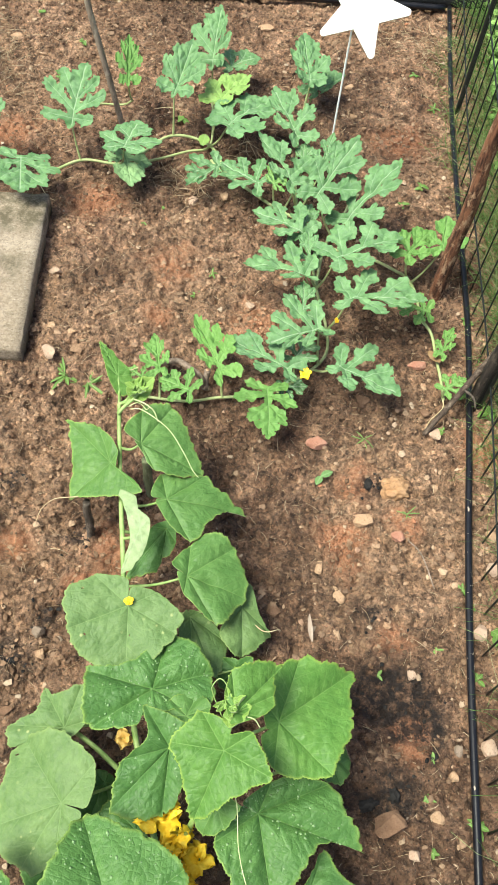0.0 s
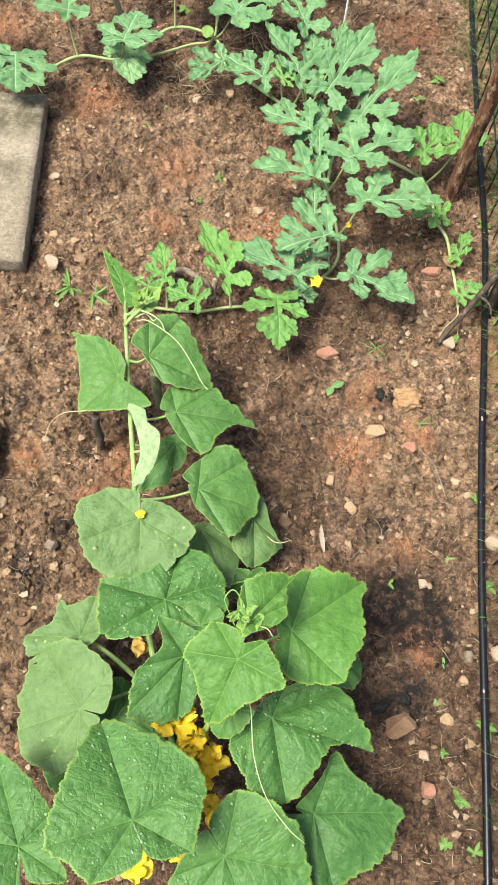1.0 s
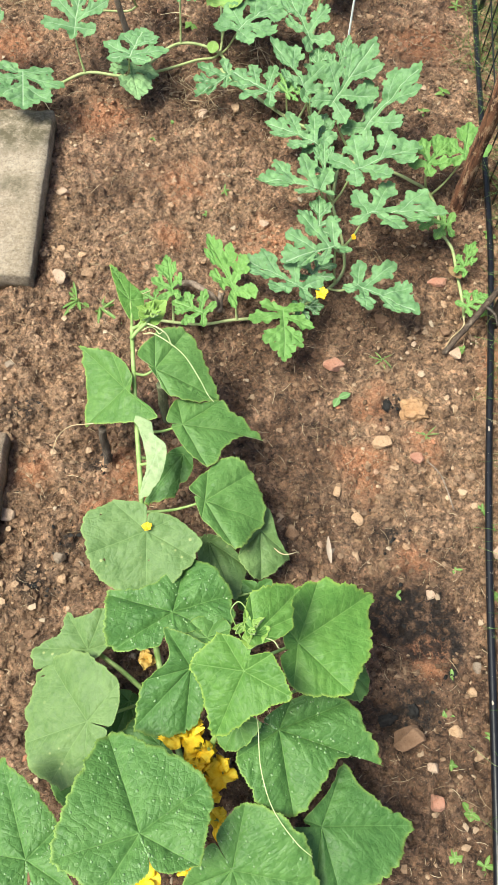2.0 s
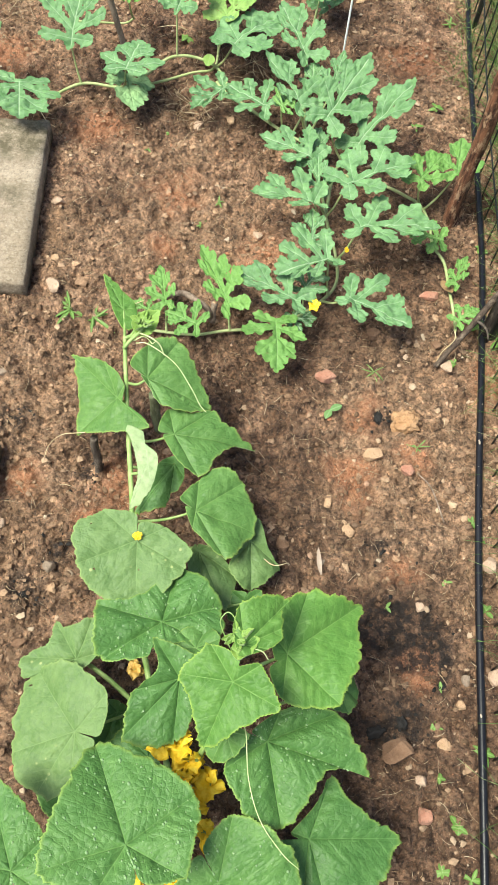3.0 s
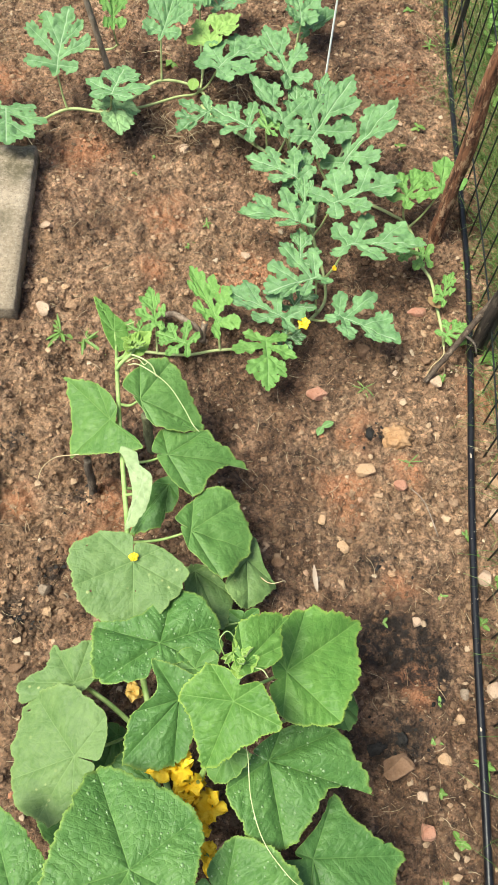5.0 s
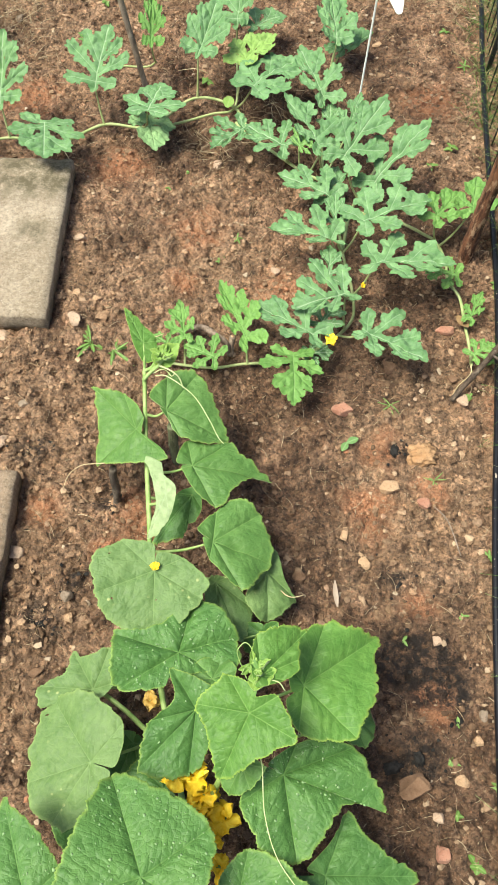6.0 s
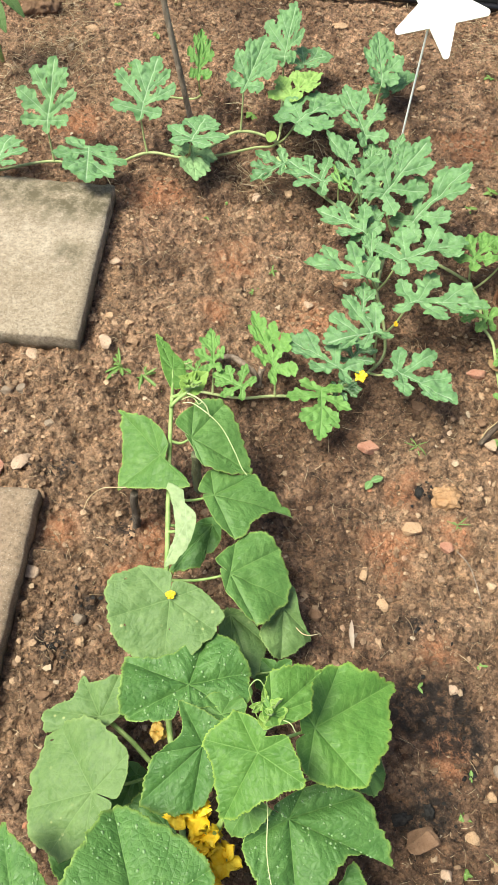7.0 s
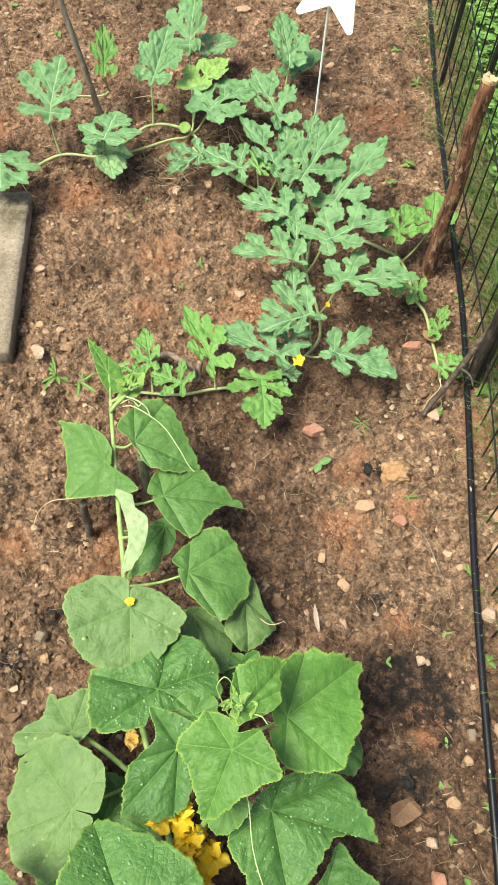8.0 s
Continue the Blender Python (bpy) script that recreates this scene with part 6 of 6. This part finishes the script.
clod(0.402, 0.335, 0.016, 0.010, 0.008, "black charred wood lump on soil", CHARCOAL)
clod(-0.243, 0.468, 0.020, 0.014, 0.009, "black charred wood lump on soil", CHARCOAL)
clod(-0.615, 2.15, 0.10, 0.07, 0.06, "large dark brown clod in straw", BROWN_STONE)
stone(0.355, 0.20, 0.020, 0.018, 0.010, PINK_STONE, "small pinkish pebble on soil", 42)
stone(0.38, 0.455, 0.020, 0.018, 0.010, PINK_STONE, "small pale pebble on charred soil", 43)
stone(0.43, 0.31, 0.016, 0.022, 0.010, TAN_STONE, "small tan pebble on soil", 44)
stone(-0.24, 0.395, 0.026, 0.022, 0.014, BROWN_STONE, "brown lump of clay", 45)


def blade(l, w, bend, pts=7):
    """A small pointed leaf as arrays."""
    verts, faces = [], []
    for i in range(pts):
        t = i / (pts - 1)
        h = w * 0.5 * math.sin(math.pi * min(1, t * 0.93 + 0.05)) ** 0.75
        z = bend * l * t * t
        verts += [(-h, l * t, z + 0.18 * h), (0, l * t, z), (h, l * t, z + 0.18 * h)]
    n = len(verts)
    faces = [(3 * i + k, 3 * i + k + 1, 3 * i + k + 4, 3 * i + k + 3) for i in range(pts - 1) for k in (0, 1)]
    faces += [tuple(n + q for q in reversed(f)) for f in faces]
    low = [(x, y, z - 0.0005) for x, y, z in verts]
    return verts + low, faces


def small_leaf(l, w, bend, mat, pts=7):
    """A small pointed leaf as a mesh with one middle vein."""
    v, f = blade(l, w, bend, pts)
    return surface("leaf", v, f, [mat], values={"across": [abs(x) for x, _, _ in v], "along": [0.4 * y - abs(x) for x, y, _ in v], "rim": [0.0] * len(v)})


def weed(x, y, size, count, wide, seed, label="small green weed seedling", mat=None):
    """A sprout: a short stem with spread leaves."""
    g = random.Random(seed)
    z = float(ground_z(x, y))
    ob = thing("weed", x, y, z, label, "weed", "weeds on the bed")
    size *= 0.68 if count > 2 else 1.0
    tip = z + size * 0.35
    part("stem", tube("stem", [(x, y, z - 0.006), (x + 0.1 * size * g.uniform(-1, 1), y, z + size * 0.2), (x, y, tip)], 0.0011, 0.0008, STEM, 6, 4), ob)
    a0 = g.uniform(0, 6.28)
    for k in range(count):
        data = small_leaf(size * (g.uniform(0.5, 1.2) if count > 2 else g.uniform(0.9, 1.1)), size * wide * g.uniform(0.75, 1.15), g.uniform(-0.5, 0.1), mat or WEED)
        m = pose(x, y, tip - 0.0015 * k, g.uniform(-4, 16), g.uniform(-12, 12), math.degrees(a0) + 360 * k / count + g.uniform(-26, 26))
        part("leaf", data, ob, m=m)


SEEDLING = leaf_material("seedling_leaf", (0.135, 0.255, 0.085), (0.20, 0.34, 0.13), (0.30, 0.44, 0.21), (0.24, 0.38, 0.14))
sprout = thing("weed", 0.254, 0.808, 0, "two-leaved pale green seedling on soil", "weed", "weeds on the bed")
part("stem", tube("stem", [(0.254, 0.808, -0.004), (0.254, 0.807, 0.006), (0.254, 0.808, 0.012)], 0.0012, 0.0010, STEM, 6, 4), sprout)
for heading, l in ((-66, 0.023), (152, 0.020)):
    part("leaf", small_leaf(l, 0.0135, -0.12, SEEDLING, 9), sprout, m=pose(0.254, 0.808, 0.012, 8, 4, heading))
weed(0.488, 0.914, 0.020, 4, 0.5, 2)
weed(0.484, 0.600, 0.022, 5, 0.45, 3)
weed(0.497, 0.572, 0.018, 4, 0.6, 4)
weed(0.404, 0.739, 0.030, 6, 0.10, 5, "small tuft of grass seedling")
weed(0.490, 0.455, 0.022, 4, 0.55, 6)
weed(0.384, 0.278, 0.020, 5, 0.45, 7)
weed(0.384, 0.205, 0.020, 4, 0.5, 8)
weed(-0.031, 1.800, 0.034, 4, 0.62, 9, "four-leaved green seedling behind watermelon vine")
weed(-0.103, 1.447, 0.014, 4, 0.5, 10)
weed(0.049, 1.289, 0.022, 5, 0.3, 11)
weed(0.015, 1.232, 0.020, 5, 0.3, 12)
weed(0.335, 0.883, 0.034, 6, 0.10, 13, "small tuft of grass seedling")
weed(0.528, 1.585, 0.026, 5, 0.5, 14)
weed(-0.224, 1.019, 0.056, 11, 0.17, 15, "feathery green weed beside cucumber")
weed(-0.180, 1.001, 0.070, 14, 0.12, 16, "feathery green weed beside cucumber")
weed(0.428, 0.499, 0.014, 4, 0.5, 17)
weed(0.405, 0.140, 0.026, 5, 0.5, 18)
weed(0.375, 0.085, 0.030, 4, 0.5, 19)
weed(0.415, 0.075, 0.026, 4, 0.4, 20)
weed(0.455, 0.24, 0.024, 5, 0.5, 21)
weed(0.530, 0.525, 0.028, 4, 0.85, 22, "round-leaved clover beyond hose")
weed(0.545, 1.010, 0.026, 4, 0.8, 23, "broad-leaved weed by fence foot")
weed(0.590, 0.97, 0.034, 4, 0.8, 24, "broad-leaved weed by fence foot")
weed(0.560, 1.36, 0.024, 4, 0.7, 25)
weed(0.575, 1.19, 0.024, 4, 0.6, 26)
weed(0.600, 1.90, 0.030, 5, 0.3, 27)
weed(0.560, 2.02, 0.026, 5, 0.4, 28)
weed(0.26, 2.16, 0.024, 5, 0.4, 29)
weed(-0.42, 2.20, 0.026, 4, 0.6, 30)
weed(-0.30, 2.08, 0.024, 4, 0.6, 31)
weed(-0.06, 1.49, 0.014, 4, 0.5, 32)
weed(0.33, 0.46, 0.016, 4, 0.5, 33)
weed(0.22, 0.085, 0.020, 4, 0.5, 34)
weed(0.48, 1.53, 0.022, 5, 0.5, 35)
weed(0.40, 0.33, 0.014, 4, 0.5, 36)


part("leaf", small_leaf(0.034, 0.026, -0.2, MELON_PALE, 9), melon, "small yellowed leaf", pose(0.018, 1.655, 0.040, 18, 8, -12))


DEAD_WOOD = bark_material("dead_wood", (0.16, 0.115, 0.085), (0.30, 0.225, 0.175), (0.38, 0.30, 0.24))


def build_litter():
    v, f = blade(0.042, 0.009, 0.25)
    me = surface("dry_leaf", v, f, [DRY_LEAF])
    ob = thing("dry_leaf", 0.222, 0.505, 0, "pale pinkish dry leaf lying on soil", "dry leaf", data=me)
    ob.matrix_basis = pose(0.226, 0.508, float(ground_z(0.222, 0.53)) + 0.012, 4, 18, 12)
    v, f = blade(0.045, 0.018, 0.2)
    ob = thing("dry_leaf", -0.1, 0.18, 0, "brown shrivelled leaf under cucumber plant", "dry leaf", data=surface("dry_leaf", v, f, [DRIED]))
    ob.matrix_basis = pose(0.485, 1.10, 0.016, 10, 10, 200)
    for pts, r in (([(-0.056, 1.036, 0.016), (-0.045, 1.033, 0.030), (-0.013, 1.028, 0.045), (0.013, 1.009, 0.050), (0.033, 0.998, 0.040), (0.040, 0.998, 0.006)], 0.0064), ([(0.435, 0.60, 0.008), (0.42, 0.66, 0.010), (0.40, 0.69, 0.006)], 0.0012)):
        ob = thing("twig", pts[0][0], pts[0][1], 0, "dead brown twig lying on soil", "twig")
        part("wood", tube("wood", pts, r, r * 0.8, DEAD_WOOD, 7, 6, 0.1, 3), ob)
        if r > 0.005:
            part("stub", tube("stub", [(0.041, 0.996, 0.004), (0.043, 1.004, 0.024), (0.046, 1.012, 0.042)], 0.0066, 0.0060, DEAD_WOOD, 8, 5, 0.1, 4), ob)
            part("cut_end", tube("cut_end", [(0.0459, 1.0118, 0.0415), (0.0462, 1.0124, 0.0432)], 0.0044, 0.0040, CUT_WOOD, 8, 2), ob, "pale cut end")


DRY_LEAF = plain_material("dry_pinkish_leaf", (0.42, 0.32, 0.25), 0.8, 0.3, (0.54, 0.45, 0.37))
build_litter()


def pepper_plant():
    ob = thing("pepper_plant", -0.67, 1.94, 0, "green pepper plant with hanging pointed leaves", "pepper plant")
    stem = [(-0.67, 1.94, -0.01), (-0.665, 1.92, 0.10), (-0.645, 1.89, 0.20)]
    part("stem", tube("stem", stem, 0.005, 0.0035, STEM, 8, 6), ob)
    g = random.Random(77)
    for k, (a, l) in enumerate(((-62, 0.080), (-95, 0.085), (-130, 0.08), (-20, 0.09), (160, 0.1), (100, 0.1), (40, 0.09))):
        part("leaf", small_leaf(l, l * 0.40, -0.55, CUCUMBER_OLD, 9), ob, m=pose(-0.645, 1.89, 0.195 + 0.008 * k, -12, g.uniform(-12, 12), a - 90))


pepper_plant()
